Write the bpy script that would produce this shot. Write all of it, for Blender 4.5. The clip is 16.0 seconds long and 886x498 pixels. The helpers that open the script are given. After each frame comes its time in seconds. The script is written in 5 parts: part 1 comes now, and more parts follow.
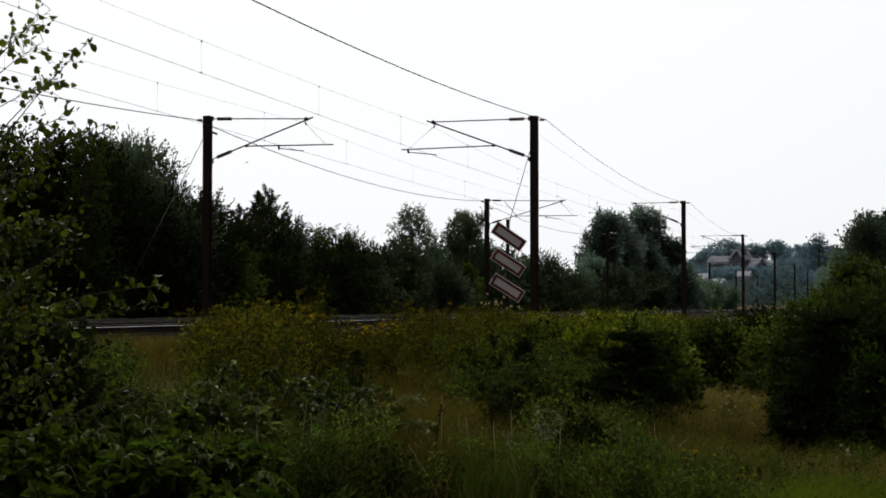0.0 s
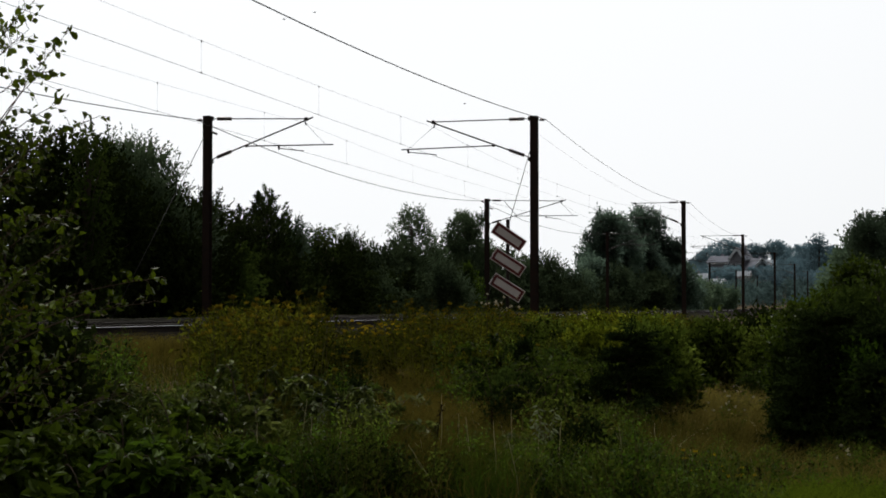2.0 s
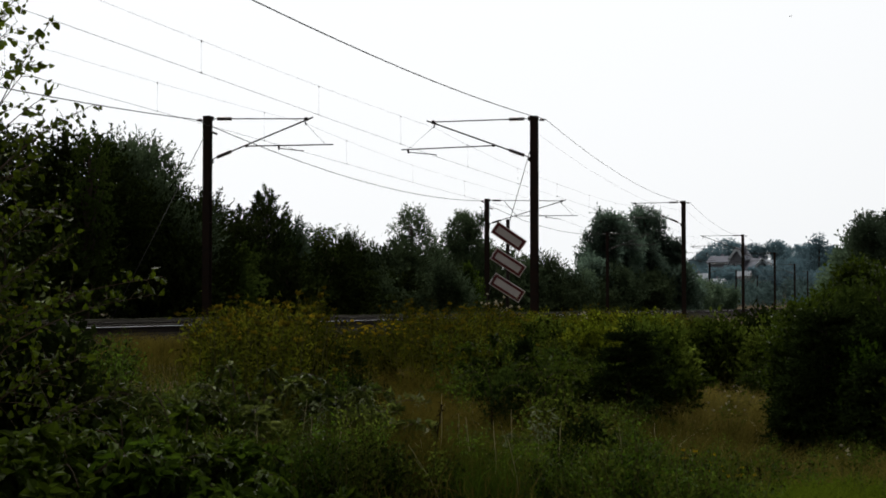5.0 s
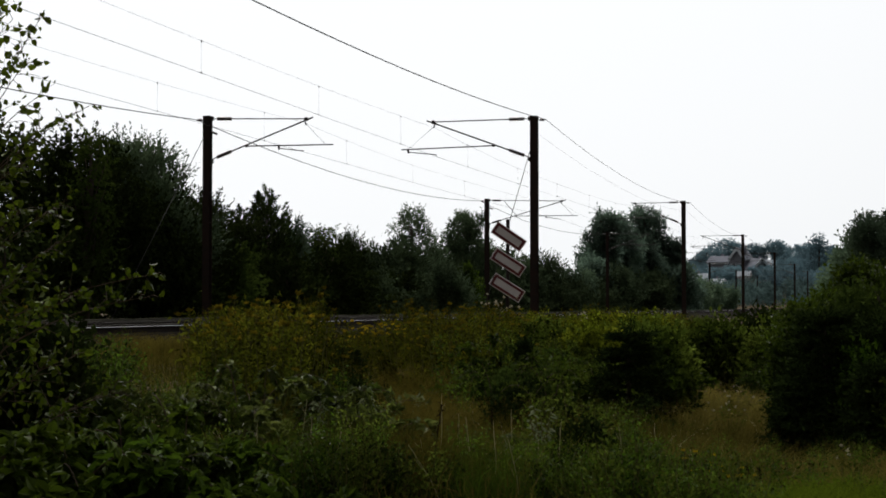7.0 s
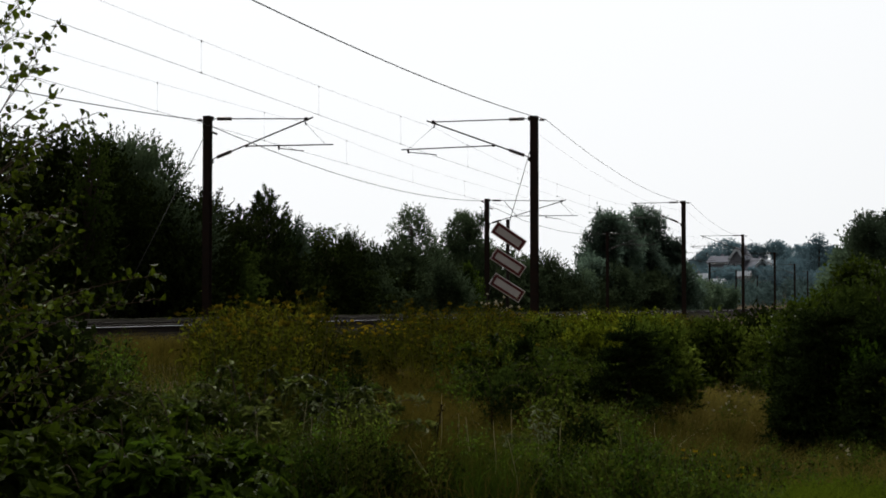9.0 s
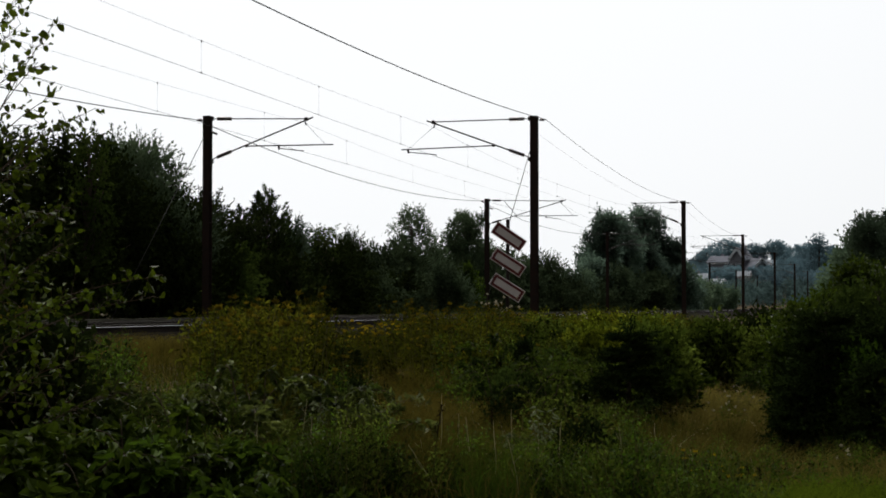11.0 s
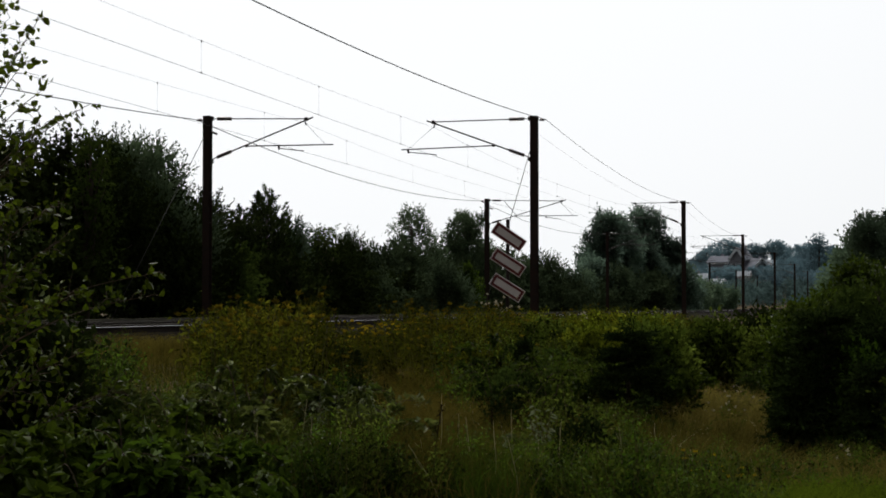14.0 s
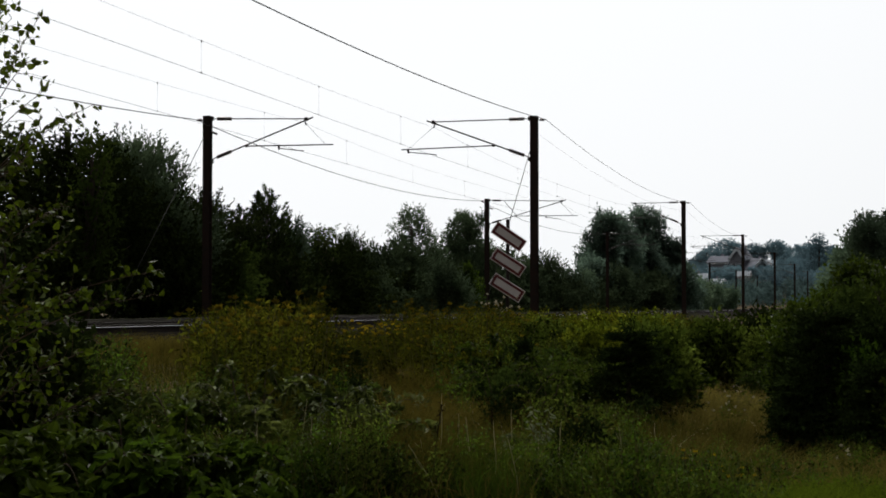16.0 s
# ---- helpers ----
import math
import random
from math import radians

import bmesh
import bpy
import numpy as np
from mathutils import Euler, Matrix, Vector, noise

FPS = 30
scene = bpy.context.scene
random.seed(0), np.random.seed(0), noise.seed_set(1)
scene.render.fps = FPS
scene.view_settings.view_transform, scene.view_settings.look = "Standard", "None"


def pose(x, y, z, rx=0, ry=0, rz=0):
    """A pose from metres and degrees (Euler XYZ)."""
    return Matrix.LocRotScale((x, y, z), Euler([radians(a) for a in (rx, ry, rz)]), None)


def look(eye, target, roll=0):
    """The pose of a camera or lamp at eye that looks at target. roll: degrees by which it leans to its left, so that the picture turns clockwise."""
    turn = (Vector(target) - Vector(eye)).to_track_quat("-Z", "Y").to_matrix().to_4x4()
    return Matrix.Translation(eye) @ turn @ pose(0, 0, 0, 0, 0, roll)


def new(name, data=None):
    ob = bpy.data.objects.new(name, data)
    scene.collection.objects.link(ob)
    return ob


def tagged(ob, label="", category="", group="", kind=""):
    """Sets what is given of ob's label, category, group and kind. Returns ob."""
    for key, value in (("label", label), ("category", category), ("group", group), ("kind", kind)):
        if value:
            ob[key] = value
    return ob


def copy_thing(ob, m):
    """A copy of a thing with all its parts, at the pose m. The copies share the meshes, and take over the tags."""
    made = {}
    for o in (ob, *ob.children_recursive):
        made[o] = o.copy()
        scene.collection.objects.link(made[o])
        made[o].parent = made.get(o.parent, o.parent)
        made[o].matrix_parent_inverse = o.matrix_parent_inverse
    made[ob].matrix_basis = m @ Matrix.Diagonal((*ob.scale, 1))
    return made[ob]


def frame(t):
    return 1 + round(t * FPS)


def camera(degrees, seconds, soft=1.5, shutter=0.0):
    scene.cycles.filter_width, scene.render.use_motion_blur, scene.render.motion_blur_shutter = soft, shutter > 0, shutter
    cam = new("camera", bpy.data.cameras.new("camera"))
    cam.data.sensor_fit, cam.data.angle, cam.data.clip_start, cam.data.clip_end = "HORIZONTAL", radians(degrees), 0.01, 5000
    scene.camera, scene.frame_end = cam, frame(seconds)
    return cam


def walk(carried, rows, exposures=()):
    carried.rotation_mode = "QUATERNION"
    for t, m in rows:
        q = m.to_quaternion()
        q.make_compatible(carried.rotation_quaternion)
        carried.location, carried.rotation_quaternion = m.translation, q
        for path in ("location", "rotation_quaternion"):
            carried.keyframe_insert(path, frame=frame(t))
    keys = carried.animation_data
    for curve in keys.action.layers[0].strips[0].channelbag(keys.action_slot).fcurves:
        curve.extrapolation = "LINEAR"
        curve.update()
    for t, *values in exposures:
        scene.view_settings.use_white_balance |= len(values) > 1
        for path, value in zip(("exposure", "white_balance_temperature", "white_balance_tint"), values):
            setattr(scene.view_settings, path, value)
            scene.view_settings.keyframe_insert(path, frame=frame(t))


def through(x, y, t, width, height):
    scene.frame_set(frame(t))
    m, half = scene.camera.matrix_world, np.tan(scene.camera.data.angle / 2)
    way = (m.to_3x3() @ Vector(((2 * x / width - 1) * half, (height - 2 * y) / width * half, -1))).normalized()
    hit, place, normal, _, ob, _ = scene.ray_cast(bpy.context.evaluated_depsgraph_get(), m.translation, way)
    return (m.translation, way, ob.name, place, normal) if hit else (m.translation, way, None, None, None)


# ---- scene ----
cam = camera(30, 16.0, soft=1.72)
walk(cam, [(0.0, pose(0, 0, 0.36, 92.0, 0, 0)), (16.0, pose(0, 0, 0.36, 92.0, 0, 0))], exposures=[(0.0, 0.0), (16.0, 0.0)])

# ---- light: a bright overcast sky with a weak, wide sun ----
world = bpy.data.worlds.new("overcast_sky")
scene.world = world
world.use_nodes = True
wn = world.node_tree
sky = wn.nodes.new("ShaderNodeTexSky")
sky.sky_type = "NISHITA"
sky.sun_disc = False
sky.sun_elevation = radians(56)
sky.sun_rotation = radians(-10)
sky.dust_density = 5.0
pale = wn.nodes.new("ShaderNodeHueSaturation")          # thin cloud takes the colour out of the sky
pale.inputs["Saturation"].default_value = 0.25
wn.links.new(sky.outputs[0], pale.inputs["Color"])
# the cloud layer: brightest towards the hidden sun, dull on the far side
place = wn.nodes.new("ShaderNodeTexCoord")
toward = wn.nodes.new("ShaderNodeVectorMath")
toward.operation = "DOT_PRODUCT"
toward.inputs[1].default_value = (-0.17, 0.86, 0.48)
wn.links.new(place.outputs["Generated"], toward.inputs[0])
level = wn.nodes.new("ShaderNodeMapRange")
level.interpolation_type = "SMOOTHSTEP"
level.inputs[1].default_value, level.inputs[2].default_value = -0.25, 1.0
level.inputs[3].default_value, level.inputs[4].default_value = 0.1, 1.0
wn.links.new(toward.outputs["Value"], level.inputs[0])
cloud = wn.nodes.new("ShaderNodeMix")
cloud.data_type = "RGBA"
cloud.inputs[6].default_value = (0, 0, 0, 1)
cloud.inputs[7].default_value = (8.1, 8.25, 8.4, 1)
wn.links.new(level.outputs[0], cloud.inputs[0])
cover = wn.nodes.new("ShaderNodeMix")
cover.data_type = "RGBA"
cover.inputs[0].default_value = 0.93
wn.links.new(pale.outputs[0], cover.inputs[6])
wn.links.new(cloud.outputs[2], cover.inputs[7])
wn.links.new(cover.outputs[2], wn.nodes["Background"].inputs[0])
wn.nodes["Background"].inputs[1].default_value = 0.125

sun_data = bpy.data.lights.new("sun", "SUN")
sun_data.energy = 1.9
sun_data.angle = radians(20)
sun_data.color = (1.0, 0.95, 0.87)
sun = new("sun", sun_data)
sun.matrix_world = look((-6, 34, 50), (0, 0, 0))


# ---- helpers of this scene ----
rng = np.random.default_rng(7)
TURN = 14.48                      # the railway's heading, degrees right of the camera's
CT, ST = math.cos(radians(TURN)), math.sin(radians(TURN))


def rail_xy(s, u):
    """Plan place from s along the railway and u across it (0: the near line of masts, growing to the far side)."""
    x0, y0 = -10.9 * CT * CT, 10.9 * CT * ST
    return x0 + s * ST - u * CT, y0 + s * CT + u * ST


def rail_su(x, y):
    x0, y0 = -10.9 * CT * CT, 10.9 * CT * ST
    dx, dy = x - x0, y - y0
    return dx * ST + dy * CT, -dx * CT + dy * ST


def ground_z(x, y):
    """Height of the ground: flat low land, a bank up to the railway, a wooded hill far off."""
    s, u = rail_su(x, y)
    z = np.interp(u, [-60, -10, -7.5, -3.5, -1.6, -0.6, 0.6, 1.6, 9.4, 10.4, 13, 40], [-1.45, -1.28, -1.1, -0.68, -0.57, -0.55, -0.54, -0.5, -0.5, -0.32, -0.35, -0.6])
    z = z + 16.5 * np.exp(-((x - 125) / 62) ** 2 / 2 - ((y - 570) / 80) ** 2 / 2)
    z = z + 0.07 * np.sin(x * 1.3 + 0.4 * y) * np.sin(y * 0.9) * (np.abs(u + 5) < 5)
    return z


def mesh_of(name, verts, faces, smooth=False):
    """A mesh from an array of points and an array of faces that all have the same number of corners."""
    verts, faces = np.asarray(verts, dtype=np.float32), np.asarray(faces, dtype=np.int32)
    me = bpy.data.meshes.new(name)
    n, k = faces.shape
    me.vertices.add(len(verts))
    me.vertices.foreach_set("co", verts.ravel())
    me.loops.add(n * k)
    me.loops.foreach_set("vertex_index", faces.ravel())
    me.polygons.add(n)
    me.polygons.foreach_set("loop_start", np.arange(0, n * k, k, dtype=np.int32))
    me.polygons.foreach_set("loop_total", np.full(n, k, dtype=np.int32))
    me.polygons.foreach_set("use_smooth", np.full(n, smooth))
    me.update(calc_edges=True)
    return me


def part(name, data, material, parent=None, label=""):
    """ONE mesh object, from a mesh or a bmesh, under a thing or under a part."""
    if isinstance(data, bmesh.types.BMesh):
        bm, data = data, bpy.data.meshes.new(name)
        bm.to_mesh(data)
        bm.free()
    if not data.materials:
        data.materials.append(material)
    ob = new(name, data)
    ob.parent = parent
    return tagged(ob, label)


def thing(name, label, category, m=None, group="", kind=""):
    ob = new(name)
    ob.empty_display_size = 0.2
    ob.matrix_world = m if m is not None else Matrix.Identity(4)
    return tagged(ob, label, category, group, kind)


def joined(pieces):
    """Puts (verts, faces) pieces with equal corner counts together."""
    vs, fs, n = [], [], 0
    for v, f in pieces:
        vs.append(v)
        fs.append(np.asarray(f) + n)
        n += len(v)
    return np.concatenate(vs), np.concatenate(fs)


def tube(points, radii, sides=6):
    """(verts, faces) of a tapered tube along points, its ends closed to a point."""
    pts = np.asarray(points, dtype=float)
    radii = np.broadcast_to(np.asarray(radii, dtype=float), (len(pts),))
    d = np.gradient(pts, axis=0)
    d /= np.linalg.norm(d, axis=1, keepdims=True) + 1e-9
    ref = np.where(np.abs(d[:, 2:3]) > 0.9, [[1.0, 0, 0]], [[0, 0, 1.0]])
    a = np.cross(d, ref)
    a /= np.linalg.norm(a, axis=1, keepdims=True)
    b = np.cross(d, a)
    ang = np.arange(sides) / sides * 2 * math.pi
    ring = pts[:, None] + radii[:, None, None] * (np.cos(ang)[None, :, None] * a[:, None] + np.sin(ang)[None, :, None] * b[:, None])
    verts = np.concatenate([ring.reshape(-1, 3), pts[:1], pts[-1:]])
    faces, n = [], len(pts)
    for i in range(n - 1):
        for j in range(sides):
            k = (j + 1) % sides
            faces.append((i * sides + j, i * sides + k, (i + 1) * sides + k, (i + 1) * sides + j))
    lo, hi = n * sides, n * sides + 1
    for j in range(0, sides, 2):
        k, l = (j + 1) % sides, (j + 2) % sides
        faces.append((lo, l, k, j))
        faces.append((hi, (n - 1) * sides + j, (n - 1) * sides + k, (n - 1) * sides + l))
    return verts, np.array(faces)


def box(bm, x0, y0, z0, x1, y1, z1, bevel=0.0):
    made = bmesh.ops.create_cube(bm, size=1, matrix=Matrix.Translation(((x0 + x1) / 2, (y0 + y1) / 2, (z0 + z1) / 2)) @ Matrix.Diagonal((x1 - x0, y1 - y0, z1 - z0, 1)))
    if bevel:
        edges = list({e for v in made["verts"] for e in v.link_edges})
        bmesh.ops.bevel(bm, geom=edges, offset=bevel, segments=1, affect="EDGES")
    return bm


def unit(v):
    return v / (np.linalg.norm(v, axis=-1, keepdims=True) + 1e-9)


def leaves(p, d, length, width, r, rich=False, fold=0.25, flat=0.0):
    """(verts, faces) of leaves with bases p and directions d: a pointed blade of one folded quad, or of two quads with a midrib. flat: how far they face the sky."""
    n = len(p)
    d = unit(d)
    side = unit(np.cross(d, r.normal(size=(n, 3)) + np.array([0, 0, 4.0 * flat])))
    nor = np.cross(side, d)
    length = np.broadcast_to(np.asarray(length, dtype=float), (n,))[:, None]
    width = np.broadcast_to(np.asarray(width, dtype=float), (n,))[:, None]
    i = np.arange(n)[:, None]
    if not rich:
        v = np.stack([p, p + d * length * 0.42 + side * width / 2 + nor * width * fold, p + d * length, p + d * length * 0.42 - side * width / 2 + nor * width * fold], 1)
        return v.reshape(-1, 3), i * 4 + np.arange(4)[None]
    tip = p + d * length - nor * length * 0.12
    v = np.stack([p, p + d * length * 0.28 + side * width * 0.48 + nor * width * fold, p + d * length * 0.68 + side * width * 0.36 + nor * width * fold * 0.6, tip,
                  p + d * length * 0.68 - side * width * 0.36 + nor * width * fold * 0.6, p + d * length * 0.28 - side * width * 0.48 + nor * width * fold], 1)
    f = np.concatenate([i * 6 + np.array([[0, 1, 2, 3]]), i * 6 + np.array([[0, 3, 4, 5]])])
    return v.reshape(-1, 3), f


# ---- materials ----
def material(name, base, rough=0.7, metal=0.0, spots=None, scale=20.0, amount=0.5, bump=0.0, bump_scale=60.0, random_value=0.0, island=False, spec=0.5):
    """A procedural surface: base colour mixed with spots by two scales of noise, varied piece by piece, with fine relief."""
    m = bpy.data.materials.new(name)
    m.use_nodes = True
    nt = m.node_tree
    bsdf = nt.nodes["Principled BSDF"]
    bsdf.inputs["Roughness"].default_value = rough
    bsdf.inputs["Metallic"].default_value = metal
    bsdf.inputs["Specular IOR Level"].default_value = spec
    coord = nt.nodes.new("ShaderNodeTexCoord").outputs["Object"]
    n1 = nt.nodes.new("ShaderNodeTexNoise")
    n1.inputs["Scale"].default_value = scale
    n1.inputs["Detail"].default_value = 6
    n1.inputs["Roughness"].default_value = 0.65
    nt.links.new(coord, n1.inputs["Vector"])
    ramp = nt.nodes.new("ShaderNodeMapRange")
    ramp.inputs[1].default_value, ramp.inputs[2].default_value = 0.35, 0.65
    ramp.inputs[3].default_value, ramp.inputs[4].default_value = 0.0, amount
    nt.links.new(n1.outputs["Fac"], ramp.inputs[0])
    mix = nt.nodes.new("ShaderNodeMix")
    mix.data_type = "RGBA"
    mix.inputs[6].default_value = (*base, 1)
    mix.inputs[7].default_value = (*(spots or [c * 0.6 for c in base]), 1)
    nt.links.new(ramp.outputs[0], mix.inputs[0])
    colour = mix.outputs[2]
    if random_value:
        if island:
            rnd = nt.nodes.new("ShaderNodeNewGeometry").outputs["Random Per Island"]
        else:
            rnd = nt.nodes.new("ShaderNodeObjectInfo").outputs["Random"]
        span = nt.nodes.new("ShaderNodeMapRange")
        span.inputs[3].default_value, span.inputs[4].default_value = 1 - random_value, 1 + random_value
        nt.links.new(rnd, span.inputs[0])
        hsv = nt.nodes.new("ShaderNodeHueSaturation")
        nt.links.new(colour, hsv.inputs["Color"])
        nt.links.new(span.outputs[0], hsv.inputs["Value"])
        colour = hsv.outputs[0]
    nt.links.new(colour, bsdf.inputs["Base Color"])
    if bump:
        n2 = nt.nodes.new("ShaderNodeTexNoise")
        n2.inputs["Scale"].default_value = bump_scale
        n2.inputs["Detail"].default_value = 5
        nt.links.new(coord, n2.inputs["Vector"])
        b = nt.nodes.new("ShaderNodeBump")
        b.inputs["Strength"].default_value = bump
        b.inputs["Distance"].default_value = 0.02
        nt.links.new(n2.outputs["Fac"], b.inputs["Height"])
        nt.links.new(b.outputs[0], bsdf.inputs["Normal"])
    return m


def leaf_material(name, base, spots, through=0.15, scale=1.2, rough=0.6, vary=0.5, spec=0.0, clump=0.35):
    """Leaf colour that varies leaf by leaf, plant by plant and in patches of half a metre and more."""
    m = bpy.data.materials.new(name)
    m.use_nodes = True
    nt = m.node_tree
    bsdf = nt.nodes["Principled BSDF"]
    bsdf.inputs["Roughness"].default_value = rough
    bsdf.inputs["Specular IOR Level"].default_value = spec
    coord = nt.nodes.new("ShaderNodeTexCoord").outputs["Object"]
    def patches(size, low, high, detail):
        n = nt.nodes.new("ShaderNodeTexNoise")
        n.inputs["Scale"].default_value = size
        n.inputs["Detail"].default_value = detail
        nt.links.new(coord, n.inputs["Vector"])
        r = nt.nodes.new("ShaderNodeMapRange")
        r.inputs[1].default_value, r.inputs[2].default_value = 0.36, 0.64
        r.inputs[3].default_value, r.inputs[4].default_value = low, high
        nt.links.new(n.outputs["Fac"], r.inputs[0])
        return r.outputs[0]
    mix = nt.nodes.new("ShaderNodeMix")
    mix.data_type = "RGBA"
    mix.inputs[6].default_value = (*base, 1)
    mix.inputs[7].default_value = (*spots, 1)
    nt.links.new(patches(scale, 0.0, 0.8, 4), mix.inputs[0])
    value = patches(0.45 * scale, 1 - clump, 1 + clump, 1)
    for source, span in ((nt.nodes.new("ShaderNodeNewGeometry").outputs["Random Per Island"], vary * 0.75), (nt.nodes.new("ShaderNodeObjectInfo").outputs["Random"], clump * 0.5)):
        r = nt.nodes.new("ShaderNodeMapRange")
        r.inputs[3].default_value, r.inputs[4].default_value = 1 - span, 1 + span
        nt.links.new(source, r.inputs[0])
        times = nt.nodes.new("ShaderNodeMath")
        times.operation = "MULTIPLY"
        nt.links.new(value, times.inputs[0])
        nt.links.new(r.outputs[0], times.inputs[1])
        value = times.outputs[0]
    hsv = nt.nodes.new("ShaderNodeHueSaturation")
    nt.links.new(mix.outputs[2], hsv.inputs["Color"])
    nt.links.new(value, hsv.inputs["Value"])
    nt.links.new(hsv.outputs[0], bsdf.inputs["Base Color"])
    tr = nt.nodes.new("ShaderNodeBsdfTranslucent")
    nt.links.new(hsv.outputs[0], tr.inputs["Color"])
    blend = nt.nodes.new("ShaderNodeMixShader")
    blend.inputs[0].default_value = through
    nt.links.new(bsdf.outputs[0], blend.inputs[1])
    nt.links.new(tr.outputs[0], blend.inputs[2])
    nt.links.new(blend.outputs[0], nt.nodes["Material Output"].inputs["Surface"])
    return m


M_GROUND = material("earth_and_litter", (0.095, 0.06, 0.028), 0.95, spots=(0.048, 0.042, 0.018), scale=1.4, amount=1.0, bump=0.8, bump_scale=14, spec=0.1)
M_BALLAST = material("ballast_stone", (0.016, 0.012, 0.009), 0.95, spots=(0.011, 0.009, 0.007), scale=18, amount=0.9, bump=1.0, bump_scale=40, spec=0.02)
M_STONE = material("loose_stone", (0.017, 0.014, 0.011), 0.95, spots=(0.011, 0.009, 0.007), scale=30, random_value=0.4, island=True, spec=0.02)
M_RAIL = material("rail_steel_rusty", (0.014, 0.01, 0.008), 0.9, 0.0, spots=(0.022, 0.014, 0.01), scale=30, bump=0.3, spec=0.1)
M_RAILTOP = material("polished_rail_head", (0.36, 0.36, 0.36), 0.42, 1.0, spots=(0.24, 0.23, 0.22), scale=6)
M_DULLTOP = material("dull_rail_head", (0.075, 0.07, 0.055), 0.75, 0.2, spots=(0.055, 0.048, 0.038), scale=6, spec=0.1)
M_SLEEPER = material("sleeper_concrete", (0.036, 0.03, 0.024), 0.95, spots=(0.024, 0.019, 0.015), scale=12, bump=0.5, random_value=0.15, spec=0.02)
M_TROUGH = material("trough_concrete", (0.062, 0.06, 0.043), 0.95, spots=(0.04, 0.038, 0.028), scale=7, bump=0.4, random_value=0.12, spec=0.02)
M_MAST = material("weathered_mast_steel", (0.026, 0.019, 0.016), 0.8, 0.0, spots=(0.042, 0.022, 0.016), scale=5, amount=0.8, bump=0.3, bump_scale=50, spec=0.15)
M_TUBE = material("weathered_tube", (0.075, 0.07, 0.068), 0.65, 0.2, spots=(0.05, 0.045, 0.044), scale=12, spec=0.2)
M_INSUL = material("brown_porcelain", (0.05, 0.03, 0.025), 0.3, spots=(0.035, 0.022, 0.02), scale=20)
M_WIRE = material("oxidised_wire", (0.045, 0.043, 0.042), 0.8, 0.0, spots=(0.05, 0.055, 0.05), scale=9, spec=0.08)
M_FOOT = material("foundation_concrete", (0.3, 0.28, 0.25), 0.9, spots=(0.17, 0.15, 0.12), scale=9, bump=0.5)
M_BOARD = material("sign_white_enamel", (0.84, 0.78, 0.78), 0.5, spots=(0.66, 0.6, 0.61), scale=6, amount=0.5)
M_RED = material("sign_red_border", (0.17, 0.026, 0.03), 0.55, spots=(0.1, 0.02, 0.022), scale=9)
M_POST = material("sign_post_steel", (0.03, 0.026, 0.024), 0.8, 0.0, spots=(0.045, 0.028, 0.022), scale=14, spec=0.1)
M_BARK = material("bark", (0.075, 0.058, 0.042), 0.95, spots=(0.04, 0.032, 0.026), scale=12, bump=0.9, bump_scale=25, spec=0.1)
M_TWIG = material("twig", (0.09, 0.065, 0.042), 0.9, spots=(0.05, 0.045, 0.03), scale=20, spec=0.1)
M_STEM = material("herb_stem", (0.075, 0.08, 0.025), 0.8, spots=(0.11, 0.07, 0.035), scale=9, random_value=0.3, island=True, spec=0.03)
M_LEAF_NEAR = leaf_material("shrub_leaf", (0.064, 0.1, 0.006), (0.084, 0.115, 0.008), 0.38, vary=0.7, spec=0.07, rough=0.45, clump=0.5)
M_LEAF_BRAMBLE = leaf_material("bramble_leaf", (0.046, 0.076, 0.005), (0.062, 0.09, 0.009), 0.32, vary=0.7, spec=0.05, rough=0.45, clump=0.5)
# the lighter spots paint the sky's sheen on bramble leaves
M_LEAF_SHEEN = leaf_material("sheen_bramble_leaf", (0.046, 0.068, 0.01), (0.11, 0.125, 0.032), 0.34, scale=2.5, vary=0.8, spec=0.08, rough=0.45, clump=0.5)
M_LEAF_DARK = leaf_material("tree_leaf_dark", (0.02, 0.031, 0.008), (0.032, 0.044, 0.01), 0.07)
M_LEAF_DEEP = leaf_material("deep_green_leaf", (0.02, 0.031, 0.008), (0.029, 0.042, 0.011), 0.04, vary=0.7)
M_LEAF_MID = leaf_material("tree_leaf_olive", (0.044, 0.07, 0.013), (0.06, 0.086, 0.016), 0.22)
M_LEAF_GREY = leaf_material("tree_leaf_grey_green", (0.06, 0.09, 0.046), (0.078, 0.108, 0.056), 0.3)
M_NEEDLE = leaf_material("pine_needle", (0.026, 0.042, 0.01), (0.038, 0.056, 0.014), 0.08, vary=0.8, clump=0.5)
# hill leaves: the blue of distance haze is put into their colour
M_LEAF_FAR = leaf_material("haze_tinted_far_leaf", (0.145, 0.228, 0.26), (0.118, 0.19, 0.22), 0.6, scale=0.1, vary=0.25, spec=0.0, clump=0.25)
# copse greens made paler: haze over the copse is painted as leaf colour
M_LEAF_HAZE = leaf_material("haze_tinted_copse_leaf", (0.105, 0.16, 0.118), (0.13, 0.186, 0.136), 0.62, scale=0.4, vary=0.4, clump=0.5)
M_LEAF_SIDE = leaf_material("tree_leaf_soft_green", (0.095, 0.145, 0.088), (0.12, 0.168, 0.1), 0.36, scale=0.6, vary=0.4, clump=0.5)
# valley leaves carry some of the same haze in their colour
M_LEAF_VALLEY = leaf_material("haze_tinted_valley_leaf", (0.1, 0.155, 0.15), (0.082, 0.128, 0.122), 0.45, scale=0.12, vary=0.3, spec=0.0)
